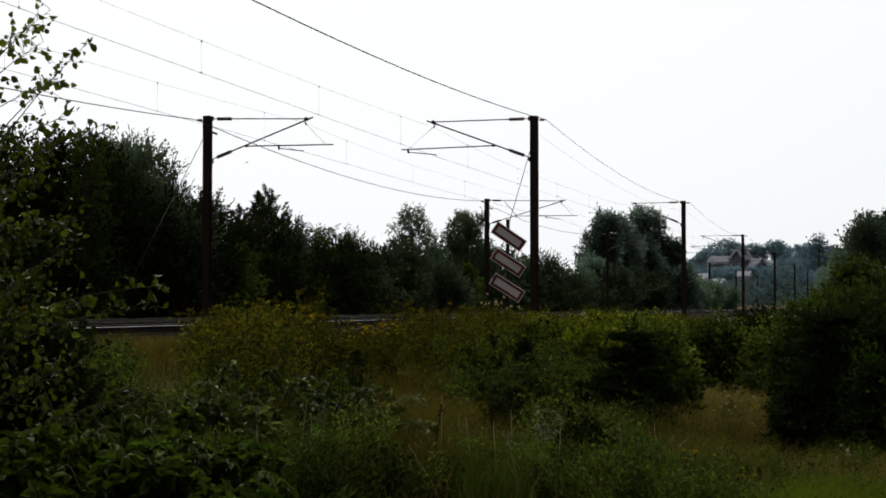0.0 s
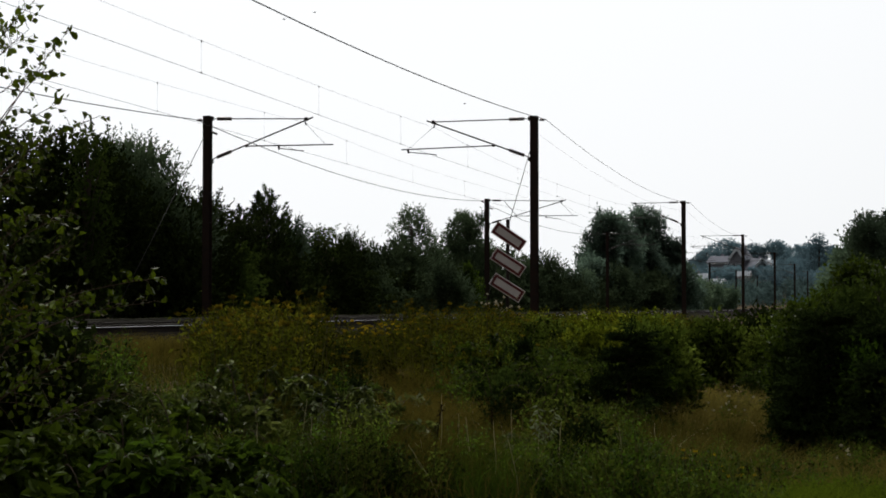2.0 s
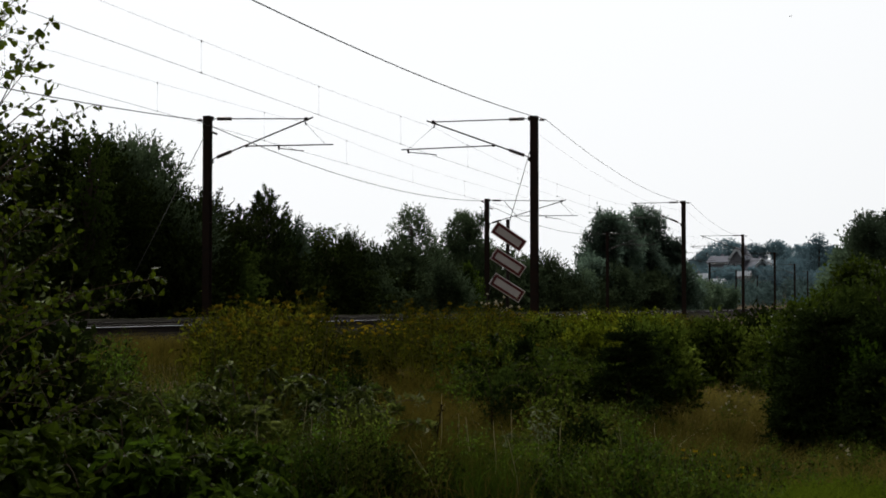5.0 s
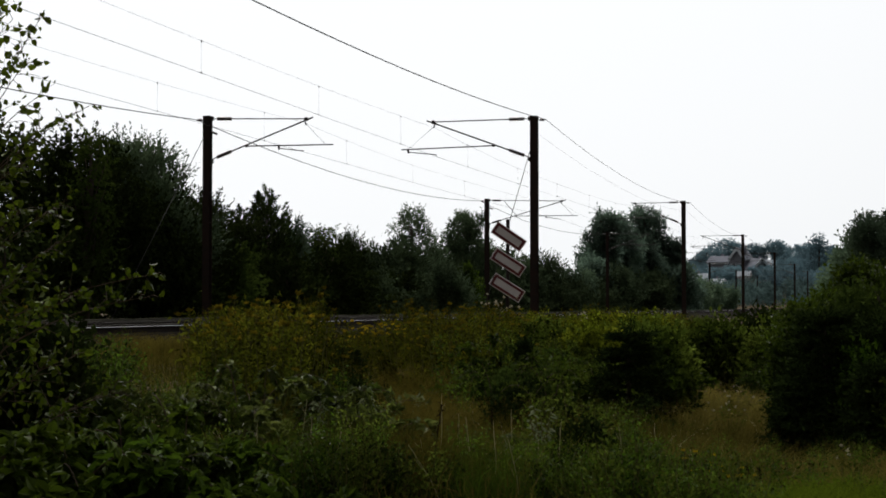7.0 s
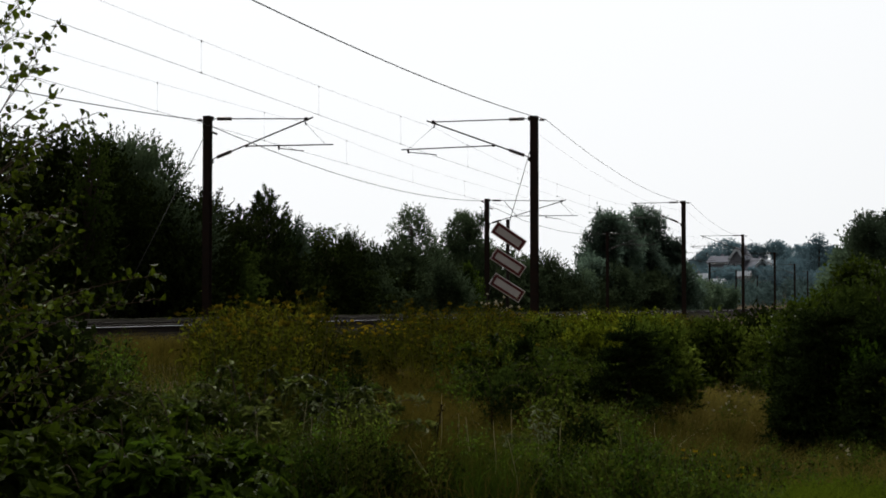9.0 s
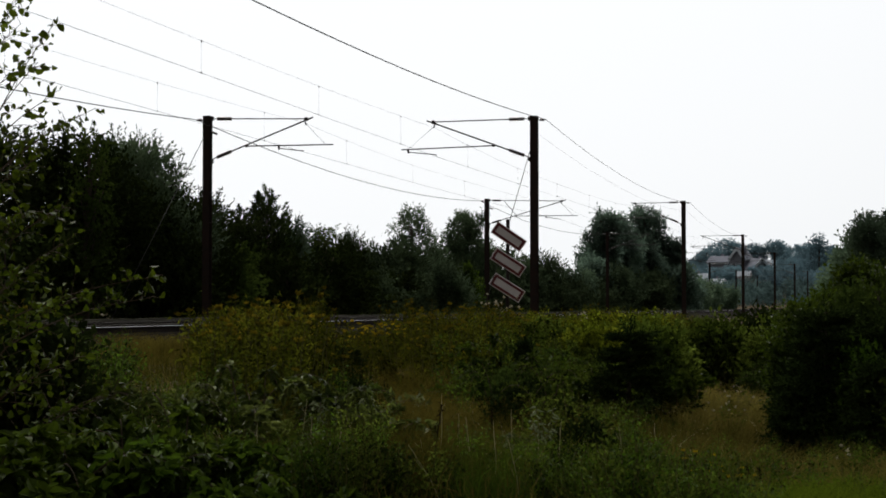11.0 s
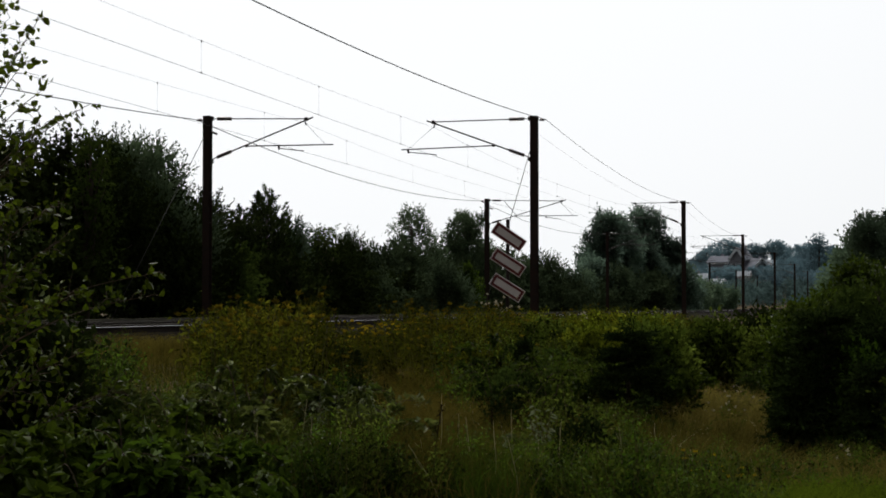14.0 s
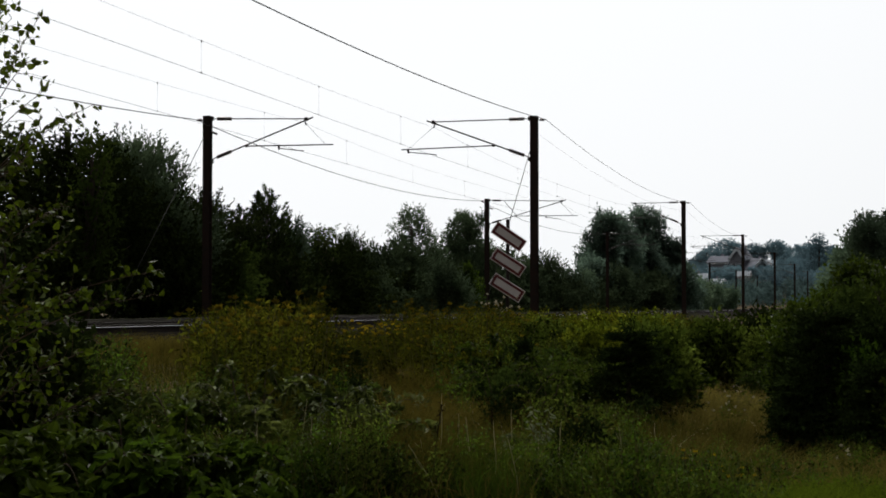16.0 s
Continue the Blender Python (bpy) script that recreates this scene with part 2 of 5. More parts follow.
# greyer leaf for farther trackside trees, with light haze mixed into its colour
M_LEAF_MIST = leaf_material("haze_tinted_thicket_leaf", (0.048, 0.07, 0.034), (0.064, 0.088, 0.042), 0.15, vary=0.6)
M_LEAF_HERB = leaf_material("herb_leaf", (0.054, 0.064, 0.006), (0.078, 0.074, 0.007), 0.34, vary=1.0, clump=0.55)
M_LEAF_GOLD = leaf_material("golden_herb_leaf", (0.085, 0.108, 0.008), (0.115, 0.118, 0.01), 0.5, vary=1.0, clump=0.55)
M_LEAF_SAGE = leaf_material("weed_leaf", (0.064, 0.095, 0.012), (0.088, 0.108, 0.017), 0.4, vary=1.0, clump=0.55)
M_LEAF_LUSH = leaf_material("lush_leaf", (0.042, 0.08, 0.006), (0.062, 0.094, 0.01), 0.36, vary=1.0, spec=0.04, clump=0.55)
M_FRESH_FLOWER = leaf_material("fresh_yellow_flower", (0.5, 0.36, 0.012), (0.36, 0.26, 0.012), 0.35, scale=3, vary=0.6)
M_FLOWER = leaf_material("faded_yellow_flower", (0.25, 0.195, 0.016), (0.14, 0.11, 0.013), 0.2, scale=3, vary=0.6)
M_SEED = leaf_material("white_seed_head", (0.46, 0.42, 0.29), (0.3, 0.27, 0.18), 0.2)
M_DRY = leaf_material("dry_grass", (0.14, 0.112, 0.026), (0.095, 0.086, 0.018), 0.35, scale=0.5)
M_STRAW = leaf_material("brown_straw", (0.1, 0.08, 0.015), (0.075, 0.064, 0.011), 0.35, scale=0.5)
M_PALE = leaf_material("pale_woolly_leaf", (0.26, 0.29, 0.17), (0.18, 0.21, 0.11), 0.3, vary=0.4)
M_DOCK = leaf_material("dark_dock_seed", (0.022, 0.016, 0.011), (0.03, 0.02, 0.013), 0.05)
M_BLEACHED = leaf_material("bleached_stalk", (0.5, 0.45, 0.27), (0.4, 0.35, 0.2), 0.3)
M_GRASS = leaf_material("green_grass", (0.046, 0.078, 0.008), (0.07, 0.08, 0.011), 0.3, scale=0.5)
M_LAWN = leaf_material("fresh_grass", (0.085, 0.135, 0.009), (0.1, 0.125, 0.011), 0.45, scale=0.5)
# house surfaces shifted to blue-grey: distance haze painted into brick, wall, tile, trim
M_BRICK = material("haze_tinted_brick", (0.235, 0.24, 0.275), 0.9, spots=(0.19, 0.195, 0.225), scale=2, spec=0.1)
M_RENDER = material("haze_tinted_wall", (0.36, 0.4, 0.44), 0.9, spots=(0.29, 0.32, 0.35), scale=1)
M_TILE = material("haze_tinted_tile", (0.19, 0.2, 0.235), 0.9, spots=(0.16, 0.17, 0.2), scale=2, spec=0.1)
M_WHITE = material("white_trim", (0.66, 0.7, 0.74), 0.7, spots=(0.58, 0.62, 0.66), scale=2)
M_GLASS = material("window_glass", (0.03, 0.035, 0.04), 0.08, spots=(0.04, 0.045, 0.05), scale=1)
M_BIRD = material("bird_plumage", (0.03, 0.028, 0.028), 0.8, spots=(0.05, 0.045, 0.045), scale=30)


# ---- ground: one sheet to the horizon ----
def build_ground():
    xs = np.concatenate([-np.geomspace(3000, 22, 26), np.arange(-21, 28, 0.5), np.geomspace(28, 3000, 36)])
    ys = np.concatenate([-np.geomspace(2000, 11, 14), np.arange(-10, 70, 0.5), np.geomspace(70, 4000, 60)])
    gx, gy = np.meshgrid(xs, ys)
    gz = ground_z(gx, gy) + rng.normal(scale=0.02, size=gx.shape)
    w = len(xs)
    i, j = np.meshgrid(np.arange(w - 1), np.arange(len(ys) - 1))
    a = (j * w + i).ravel()
    me = mesh_of("ground", np.stack([gx, gy, gz], -1).reshape(-1, 3), np.stack([a, a + 1, a + w + 1, a + w], 1), True)
    tagged(part("ground", me, M_GROUND), "rough brown-green earth rising to the railway bank", "ground", kind="structure")


# ---- railway: s runs along it, u across ----
NEAR_MASTS = (-4.5, 53.5, 98.7, 146.0, 195.5, 248.0, 300.0)      # places along the railway
FAR_MASTS = ((3.0, 10.6), (50.8, 10.6), (94.0, 11.07), (139.2, 11.0), (190.0, 10.9), (238.0, 11.6), (290.0, 11.9), (341.0, 11.6))
NEAR_REACH, FAR_REACH = {2: 0.85}, {2: 1.27}                        # bracket arms that are shorter or longer than the rest
S0, S1 = 2.0, 420.0


def rail_pose(s, u, z, rz=0):
    x, y = rail_xy(s, u)
    return pose(x, y, z, 0, 0, -TURN + rz)


def build_track(u, label, head):
    track = thing("railway_track", label, "track", rail_pose(S0, u, 0), group="railway tracks")
    length = S1 - S0
    prof = [(-0.07, -0.17), (0.07, -0.17), (0.07, -0.155), (0.012, -0.13), (0.012, -0.045), (0.036, -0.03), (0.036, -0.004), (0.03, 0.0), (-0.03, 0.0), (-0.036, -0.004), (-0.036, -0.03), (-0.012, -0.045), (-0.012, -0.13), (-0.07, -0.155)]
    n = len(prof)
    v = [(x, y, z) for y in (0, length) for x, z in prof]
    f = [(k, (k + 1) % n, n + (k + 1) % n, n + k) for k in range(n)]
    me = mesh_of("rail", v, f)
    me.materials.append(M_RAIL)
    me.materials.append(head)
    for k in (6, 7, 8):
        me.polygons[k].material_index = 1
    worn = me.copy()
    worn.materials[1] = M_DULLTOP
    for side, shape, words in ((0.755, me, "rusty rail with a polished running surface" if head is M_RAILTOP else "rusty rail with a dull running surface"), (-0.755, worn, "rusty rail with a dull running surface")):
        part("rail", shape, M_RAIL, track, words).location = (side, 0, 0)
    bm = bmesh.new()
    box(bm, -1.3, -0.13, -0.4, 1.3, 0.13, -0.18, 0.02)
    for e in (-0.755, 0.755):
        box(bm, e - 0.13, -0.09, -0.185, e + 0.13, 0.09, -0.168, 0.005)
    first = part("sleeper", bm, M_SLEEPER, track)
    first.location = (0, 12.0, 0)
    for i in range(1, 120):
        part("sleeper", first.data, M_SLEEPER, track).location = (0, 12.0 + 0.6 * i, 0)
    cube = np.array([(x, y, z) for x in (-1.3, 1.3) for y in (-0.13, 0.13) for z in (-0.4, -0.18)])
    cf = np.array([(0, 1, 3, 2), (4, 6, 7, 5), (0, 4, 5, 1), (2, 3, 7, 6), (1, 5, 7, 3), (0, 2, 6, 4)])
    v, f = joined([(cube + (0, 12.0 + 0.6 * i, 0), cf) for i in range(120, 480)])
    tagged(part("far_sleepers", mesh_of("far_sleepers", v, f), M_SLEEPER, track), kind="stuff")
    return track


def build_railway():
    # ballast bed, a raised body with sloping shoulders
    us = np.array([0.2, 0.6, 1.2, 1.75, 4.7, 5.3, 5.8, 8.8, 9.3, 10.1])
    zs = np.array([-0.68, -0.56, -0.23, -0.19, -0.19, -0.22, -0.19, -0.19, -0.24, -0.55])
    ss = np.concatenate([np.arange(0, 90, 0.5), np.linspace(90, 430, 80)])
    uu, sg = np.meshgrid(us, ss)
    x, y = rail_xy(sg, uu)
    z = np.broadcast_to(zs, uu.shape) + rng.normal(scale=0.015, size=uu.shape)
    w = len(us)
    i, j = np.meshgrid(np.arange(w - 1), np.arange(len(ss) - 1))
    a = (j * w + i).ravel()
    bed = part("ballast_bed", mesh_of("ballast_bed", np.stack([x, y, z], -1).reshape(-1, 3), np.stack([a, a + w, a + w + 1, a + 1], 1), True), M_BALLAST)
    tagged(bed, "brown-grey stone ballast under the rails", "ballast", kind="structure")
    n = 5200
    s, u = 12 + 60 * rng.random(n) ** 1.3, rng.uniform(0.4, 9.6, n)
    x, y = rail_xy(s, u)
    zc = np.interp(u, us, zs) + 0.012
    octa = np.array([(1, 0, 0), (0, 1, 0), (-1, 0, 0), (0, -1, 0), (0, 0, 0.8), (0, 0, -0.8)])
    v = octa[None] * rng.uniform(0.018, 0.04, (n, 6, 1)) + rng.normal(scale=0.006, size=(n, 6, 3)) + np.stack([x, y, zc], 1)[:, None]
    f = np.arange(n)[:, None, None] * 6 + np.array([(0, 1, 4), (1, 2, 4), (2, 3, 4), (3, 0, 4), (1, 0, 5), (2, 1, 5), (3, 2, 5), (0, 3, 5)])[None]
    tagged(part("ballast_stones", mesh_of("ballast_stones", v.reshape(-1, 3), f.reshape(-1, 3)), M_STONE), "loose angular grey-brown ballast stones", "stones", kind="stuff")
    build_track(3.3, "near railway track on concrete sleepers and ballast", M_RAILTOP)
    build_track(7.1, "far railway track on concrete sleepers and ballast", M_DULLTOP)
    # cable trough with separate lids along the far side
    trough = thing("cable_trough", "pale concrete cable trough beside the far track", "cable trough", rail_pose(10, 9.75, -0.3))
    bm = box(bmesh.new(), -0.2, 0, -0.1, 0.2, 380, 0.27, 0.01)
    part("channel", bm, M_TROUGH, trough)
    lid = None
    for i in range(110):
        if lid is None:
            lid = box(bmesh.new(), -0.22, -0.49, 0, 0.22, 0.49, 0.05, 0.008)
            ob = part("lid", lid, M_TROUGH, trough)
            lid = ob.data
        else:
            ob = part("lid", lid, M_TROUGH, trough)
        ob.location = (0, 0.5 + i, 0.27 + 0.004 * (i % 3))


# ---- overhead line ----
def build_mast(far, m, reach=1.0, group="overhead line masts"):
    """H-section mast; x of its space points to its track. far: the mast of the far track, whose steady arm pushes outward. reach: of the bracket arm."""
    mast = thing("overhead_line_mast", "dark rust-brown steel mast with a tubular bracket arm" if reach <= 1.1 else "dark steel mast with a long strutted bracket arm", "mast", m, group)
    bm = bmesh.new()
    for y in (-0.13, 0.115):
        box(bm, -0.12, y, 0.0, 0.12, y + 0.016, 7.02, 0.003)
    box(bm, -0.008, -0.116, 0.0, 0.008, 0.117, 7.02)
    for z in np.arange(0.5, 6.9, 1.0):
        box(bm, -0.11, -0.115, z, 0.11, 0.116, z + 0.012)
    box(bm, -0.122, -0.132, 7.02, 0.122, 0.133, 7.03, 0.003)
    part("column", bm, M_MAST, mast)
    part("foundation", box(bmesh.new(), -0.4, -0.4, -0.5, 0.4, 0.4, 0.06, 0.03), M_FOOT, mast, "weathered concrete foundation")
    # heights over the mast's foot, which stands 0.37 m under rail level
    zt, zl, tip, drop = (6.94, 5.53, 3.68 * reach, 0.1) if far else (6.95, 5.61, 3.68 * reach, 0.02)
    def pipe(name, a, b, r, mat=M_TUBE, label="", parent=mast, sides=8):
        v, f = tube([a, b], r, sides)
        return part(name, mesh_of(name, v, f, True), mat, parent, label)
    def insulator(a, b, big=1.0):
        a, b = Vector(a), Vector(b)
        pts, rad = [], []
        for i in range(29):
            pts.append(a.lerp(b, i / 28))
            rad.append(0.02 if i in (0, 28) else big * (0.068 if i % 2 else 0.042))
        v, f = tube(pts, rad, 8)
        part("insulator", mesh_of("insulator", v, f, True), M_INSUL, mast, "ribbed brown insulator")
    for z in (zt, zl):
        bm = box(bmesh.new(), 0.12, -0.06, z - 0.07, 0.2, 0.06, z + 0.07, 0.01)
        part("bracket", bm, M_TUBE, mast)
    hang = tip - 0.23
    def top(x):
        return (x, 0, zt - drop * x / hang)
    insulator(top(0.33), top(0.85))
    pipe("link", top(0.17), top(0.36), 0.016)
    pipe("top_tube", top(0.83), top(hang), 0.02)
    slope = (zt - drop + 0.05 - zl) / tip
    def diag(x):
        return (x, 0, zl + slope * x)
    pipe("link", diag(0.15), diag(0.36), 0.017)
    insulator(diag(0.33), diag(0.85))
    pipe("stay_tube", diag(0.83), diag(tip), 0.025)
    reg0, reg1 = diag(1.38 * reach), ((4.36 if far else 4.56) + tip - 3.68, 0, 5.98 if far else 6.02)
    reg0 = (reg0[0], 0, reg0[2] - 0.04)
    pipe("registration_tube", reg0, reg1, 0.021)
    if reach > 1.1:
        pipe("strut", top(1.0), (reg0[0] + 0.02, 0, reg0[2] + 0.02), 0.016)
    hz = top(hang)[2]
    part("clamp", box(bmesh.new(), hang - 0.06, -0.04, hz - 0.07, hang + 0.05, 0.04, hz + 0.05, 0.015), M_TUBE, mast)
    part("clamp", box(bmesh.new(), reg0[0] - 0.05, -0.045, reg0[2] - 0.04, reg0[0] + 0.05, 0.045, reg0[2] + 0.05, 0.015), M_TUBE, mast)
    pipe("messenger_hanger", (hang - 0.06, 0, hz - 0.02), (hang - 0.02, 0, hz - 0.2), 0.024)
    clip = tip - 0.33
    rx = (tip + 0.64) if not far else tip - 1.18
    rz = reg0[2] + (reg1[2] - reg0[2]) * (rx - reg0[0]) / (reg1[0] - reg0[0])
    part("drop_bracket", box(bmesh.new(), rx - 0.03, -0.03, rz - 0.13, rx + 0.03, 0.03, rz + 0.03, 0.01), M_TUBE, mast)
    pipe("steady_arm", (rx, 0, rz - 0.09), (clip, 0, rz - 0.2), 0.016)
    pipe("contact_clip", (clip, 0, rz - 0.19), (clip, 0, 5.76), 0.014)
    pipe("registration_stay", (hang - 0.03, 0, hz - 0.15), (reg1[0] - 0.25, 0, reg1[2] + 0.01), 0.005, M_WIRE)
    part("feeder_bracket", box(bmesh.new(), -0.4, -0.015, 6.885, -0.12, 0.015, 6.915, 0.005), M_TUBE, mast)
    insulator((-0.34, 0, 6.9), (-0.2, 0, 6.9), 0.7)
    if far:
        insulator((0.14, 0, 6.5), (0.34, 0, 6.42), 0.6)
        pipe("link", (0.1, 0, 6.515), (0.16, 0, 6.49), 0.015)
    return mast


def wire(name, points, r, parent, label=""):
    v, f = tube(points, r, 5)
    return part(name, mesh_of(name, v, f, True), M_WIRE, parent, label)


def build_overhead():
    z0 = -0.37
    near = build_mast(False, rail_pose(NEAR_MASTS[1], 0.15, z0, 180))
    far_mast = build_mast(True, rail_pose(*FAR_MASTS[1], z0, 0))
    for i, s in enumerate(NEAR_MASTS):
        m = rail_pose(s, 0.15, z0, 180)
        if i in NEAR_REACH:
            build_mast(False, m, NEAR_REACH[i])
        elif i != 1:
            copy_thing(near, m)
    for i, place in enumerate(FAR_MASTS):
        m = rail_pose(*place, z0, 0)
        if i in FAR_REACH:
            build_mast(True, m, FAR_REACH[i])
        elif i != 1:
            copy_thing(far_mast, m)
    def between(a, b, z):
        """The pose of a span that starts at a and ends at b, and its length."""
        (xa, ya), (xb, yb) = rail_xy(*a), rail_xy(*b)
        return pose(xa, ya, z, 0, 0, math.degrees(math.atan2(xa - xb, yb - ya))), math.hypot(xb - xa, yb - ya)
    near_line = [(s, 0.15 + 3.68 * NEAR_REACH.get(i, 1.0) - 0.3 - (0.3 if i == 0 else 0)) for i, s in enumerate(NEAR_MASTS)]
    far_line = [(s, u - 3.68 * FAR_REACH.get(i, 1.0) + 0.33) for i, (s, u) in enumerate(FAR_MASTS)]
    for line, group, first, step in ((near_line, "near track spans", 4.3, 8.0), (far_line, "far track spans", 3.6, 7.8)):
        for k_span, (a, b) in enumerate(zip(line, line[1:])):
            m, length = between(a, b, 0)
            span = thing("catenary_span", "thin dark contact and messenger wires joined by droppers", "overhead wire", m, group)
            t = np.linspace(0, 1, 25)
            low = 5.98 if k_span else 6.11
            rise = 6.36 - low
            dip = 0.36 if line is far_line and k_span else 0.0
            def top_z(q):
                return low + rise * abs(2 * q - 1) ** 2.6
            def contact_z(q):
                return 5.4 + (0.05 * (1 - q) if k_span == 0 else 0) - dip * q * (1 - q)
            wire("messenger_wire", np.stack([0 * t, t * length, top_z(t)], 1), 0.003, span)
            wire("contact_wire", np.stack([0 * t, t * length, contact_z(t)], 1), 0.005, span)
            for k in range(6 if length > 46 else 5):
                q = 1 - (first + step * k) / length if k_span == 0 else (4.4 + 8.3 * k) / length
                d = wire("dropper", [(0, q * length, top_z(q)), (0, q * length, contact_z(q))], 0.0019, span)
                for zc in (top_z(q) - 0.01, contact_z(q) + 0.01):
                    part("dropper_clip", box(bmesh.new(), -0.012, q * length - 0.012, zc - 0.025, 0.012, q * length + 0.012, zc + 0.025, 0.004), M_TUBE, d)
    near_line = [(s, -0.25) for s in NEAR_MASTS]
    far_line = [(s, u + 0.4) for s, u in FAR_MASTS]
    for line, r in ((near_line, 0.013), (far_line, 0.0148)):
        for k_span, (a, b) in enumerate(zip(line, line[1:])):
            m, length = between(a, b, 0)
            feeder = thing("feeder_wire", "dark sagging feeder wire strung outside the masts", "overhead wire", m, "feeder spans")
            t = np.linspace(0, 1, 25)
            if line is near_line:
                end, sag, rr = 6.53, 0.87 if k_span == 0 else 0.56, r if k_span == 0 else r * 0.68
            else:
                end, sag, rr = 6.55, 0.72 if k_span == 0 else 0.64, r
            wire("cable", np.stack([0 * t, t * length, end - sag * 4 * t * (1 - t)], 1), rr, feeder)
    earth_line = [(s, -0.05) for s in NEAR_MASTS[1:]]
    for a, b in zip(earth_line, earth_line[1:]):
        m, length = between(a, b, 0)
        earth = thing("earth_wire", "thin dark earth wire strung from mast to mast", "overhead wire", m, "earth wire spans")
        t = np.linspace(0, 1, 17)
        wire("cable", np.stack([0 * t, t * length, 6.02 - 0.5 * 4 * t * (1 - t)], 1), 0.003, earth)
    # back stays of the first pair of masts, to anchors on the camera's side
    for (st, u), zt, run in (((NEAR_MASTS[1], 0.15), 5.55, 7.5), (FAR_MASTS[1], 5.9, 7.1)):
        stay = thing("mast_stay", "thin steel stay wire anchoring a mast to the ground", "stay wire", rail_pose(st, u, 0), "mast stays")
        wire("rope", [(-0.1, -0.13, zt), (-0.12, -run, -0.25)], 0.012, stay)
        part("anchor_block", box(bmesh.new(), -0.37, -run - 0.35, -0.6, 0.13, -run + 0.25, -0.22, 0.03), M_FOOT, stay, "small concrete anchor block")


# ---- three leaning boards on a post beside the track ----
def build_boards():
    sign = thing("trackside_sign", "dark post with three tilted white boards with red borders", "sign", pose(1.92, 49.6, -0.45))
    v, f = tube([(0.0, 0, -0.3), (0.02, 0, 1.4), (0.03, 0, 3.4)], 0.058, 10)
    part("post", mesh_of("post", v, f, True), M_POST, sign)
    for x, z, tilt in ((0.05, 2.91, 34.5), (0.03, 2.13, 33.0), (0.0, 1.38, 32.5)):
        board = part("board", box(bmesh.new(), -0.53, -0.02, -0.2, 0.53, 0.0, 0.2, 0.006), M_BOARD, sign, "white enamelled board edge")
        board.matrix_basis = pose(x, -0.06, z, 0, tilt, 0)
        bm = bmesh.new()
        for a in ((-0.5, 0.1, 0.5, 0.174), (-0.5, -0.174, 0.5, -0.1), (-0.5, -0.1, -0.42, 0.1), (0.42, -0.1, 0.5, 0.1)):
            box(bm, a[0], -0.025, a[1], a[2], -0.016, a[3])
        part("red_border", bm, M_RED, board, "dull red border band")
        part("clip", box(bmesh.new(), -0.09, 0.0, -0.05, 0.09, 0.06, 0.05, 0.01), M_POST, board)
    part("cap", box(bmesh.new(), -0.03, -0.06, 3.36, 0.09, 0.06, 3.43, 0.015), M_POST, sign)


# ---- trees and shrubs ----
def shoots(lobes, n, length, k, r, up=0.5, out=0.7, wild=0.5, shell=0.45):
    """Leafy shoots inside ellipsoid lobes (x, y, z, rx, ry, rz): bases, directions, and leaf places along them."""
    lobes = np.array(lobes, dtype=float)
    vol = lobes[:, 3] * lobes[:, 4] + lobes[:, 3] * lobes[:, 5]
    pick = r.choice(len(lobes), n, p=vol / vol.sum())
    d = unit(r.normal(size=(n, 3)))
    rad = r.random((n, 1)) ** shell
    base = lobes[pick, :3] + d * rad * lobes[pick, 3:]
    way = unit(out * d + up * np.array([0, 0, 1.0]) + wild * r.normal(size=(n, 3)))
    ell = length * r.uniform(0.5, 1.3, (n, 1))
    t = np.linspace(0.1, 1, k)
    p = base[:, None] + way[:, None] * (ell * t)[:, :, None]
    return base, way, ell, p.reshape(-1, 3), np.repeat(way, k, 0)


def hanging(lobes, n, length, k, r, out=0.55):
    """Drooping leafy strands of a birch: leaf places along them, and their directions."""
    lobes = np.array(lobes, dtype=float)
    pick = r.choice(len(lobes), n, p=lobes[:, 3] ** 2 / (lobes[:, 3] ** 2).sum())
    d = unit(r.normal(size=(n, 3)) + (0, 0, 0.3))
    base = lobes[pick, :3] + d * r.random((n, 1)) ** 0.5 * lobes[pick, 3:]
    ell = length * r.uniform(0.4, 1.25, (n, 1, 1))
    t = np.linspace(0.05, 1, k)[None, :, None]
    side = d * (1, 1, 0.2) + r.normal(scale=0.25, size=(n, 3))
    p = base[:, None] + ell * (side[:, None] * out * t + np.array([0, 0, 0.22]) * t - np.array([0, 0, 0.8]) * t ** 2)
    way = side[:, None] * out + np.array([0, 0, 0.22]) - np.array([0, 0, 1.6]) * t
    return p.reshape(-1, 3), way.reshape(-1, 3)


def needles(tips, ways, length, per, size, width, r):
    """Finger-like conifer shoots set with needles all round."""
    t = np.linspace(0.0, 1.0, per)[None, :, None]
    p = (tips[:, None] + ways[:, None] * length * t).reshape(-1, 3)
    d = np.repeat(ways, per, 0) * 0.9 + r.normal(size=(len(p), 3)) * 0.62
    size = size * r.uniform(0.7, 1.2, len(p))
    return leaves(p, d, size, size * width, r)


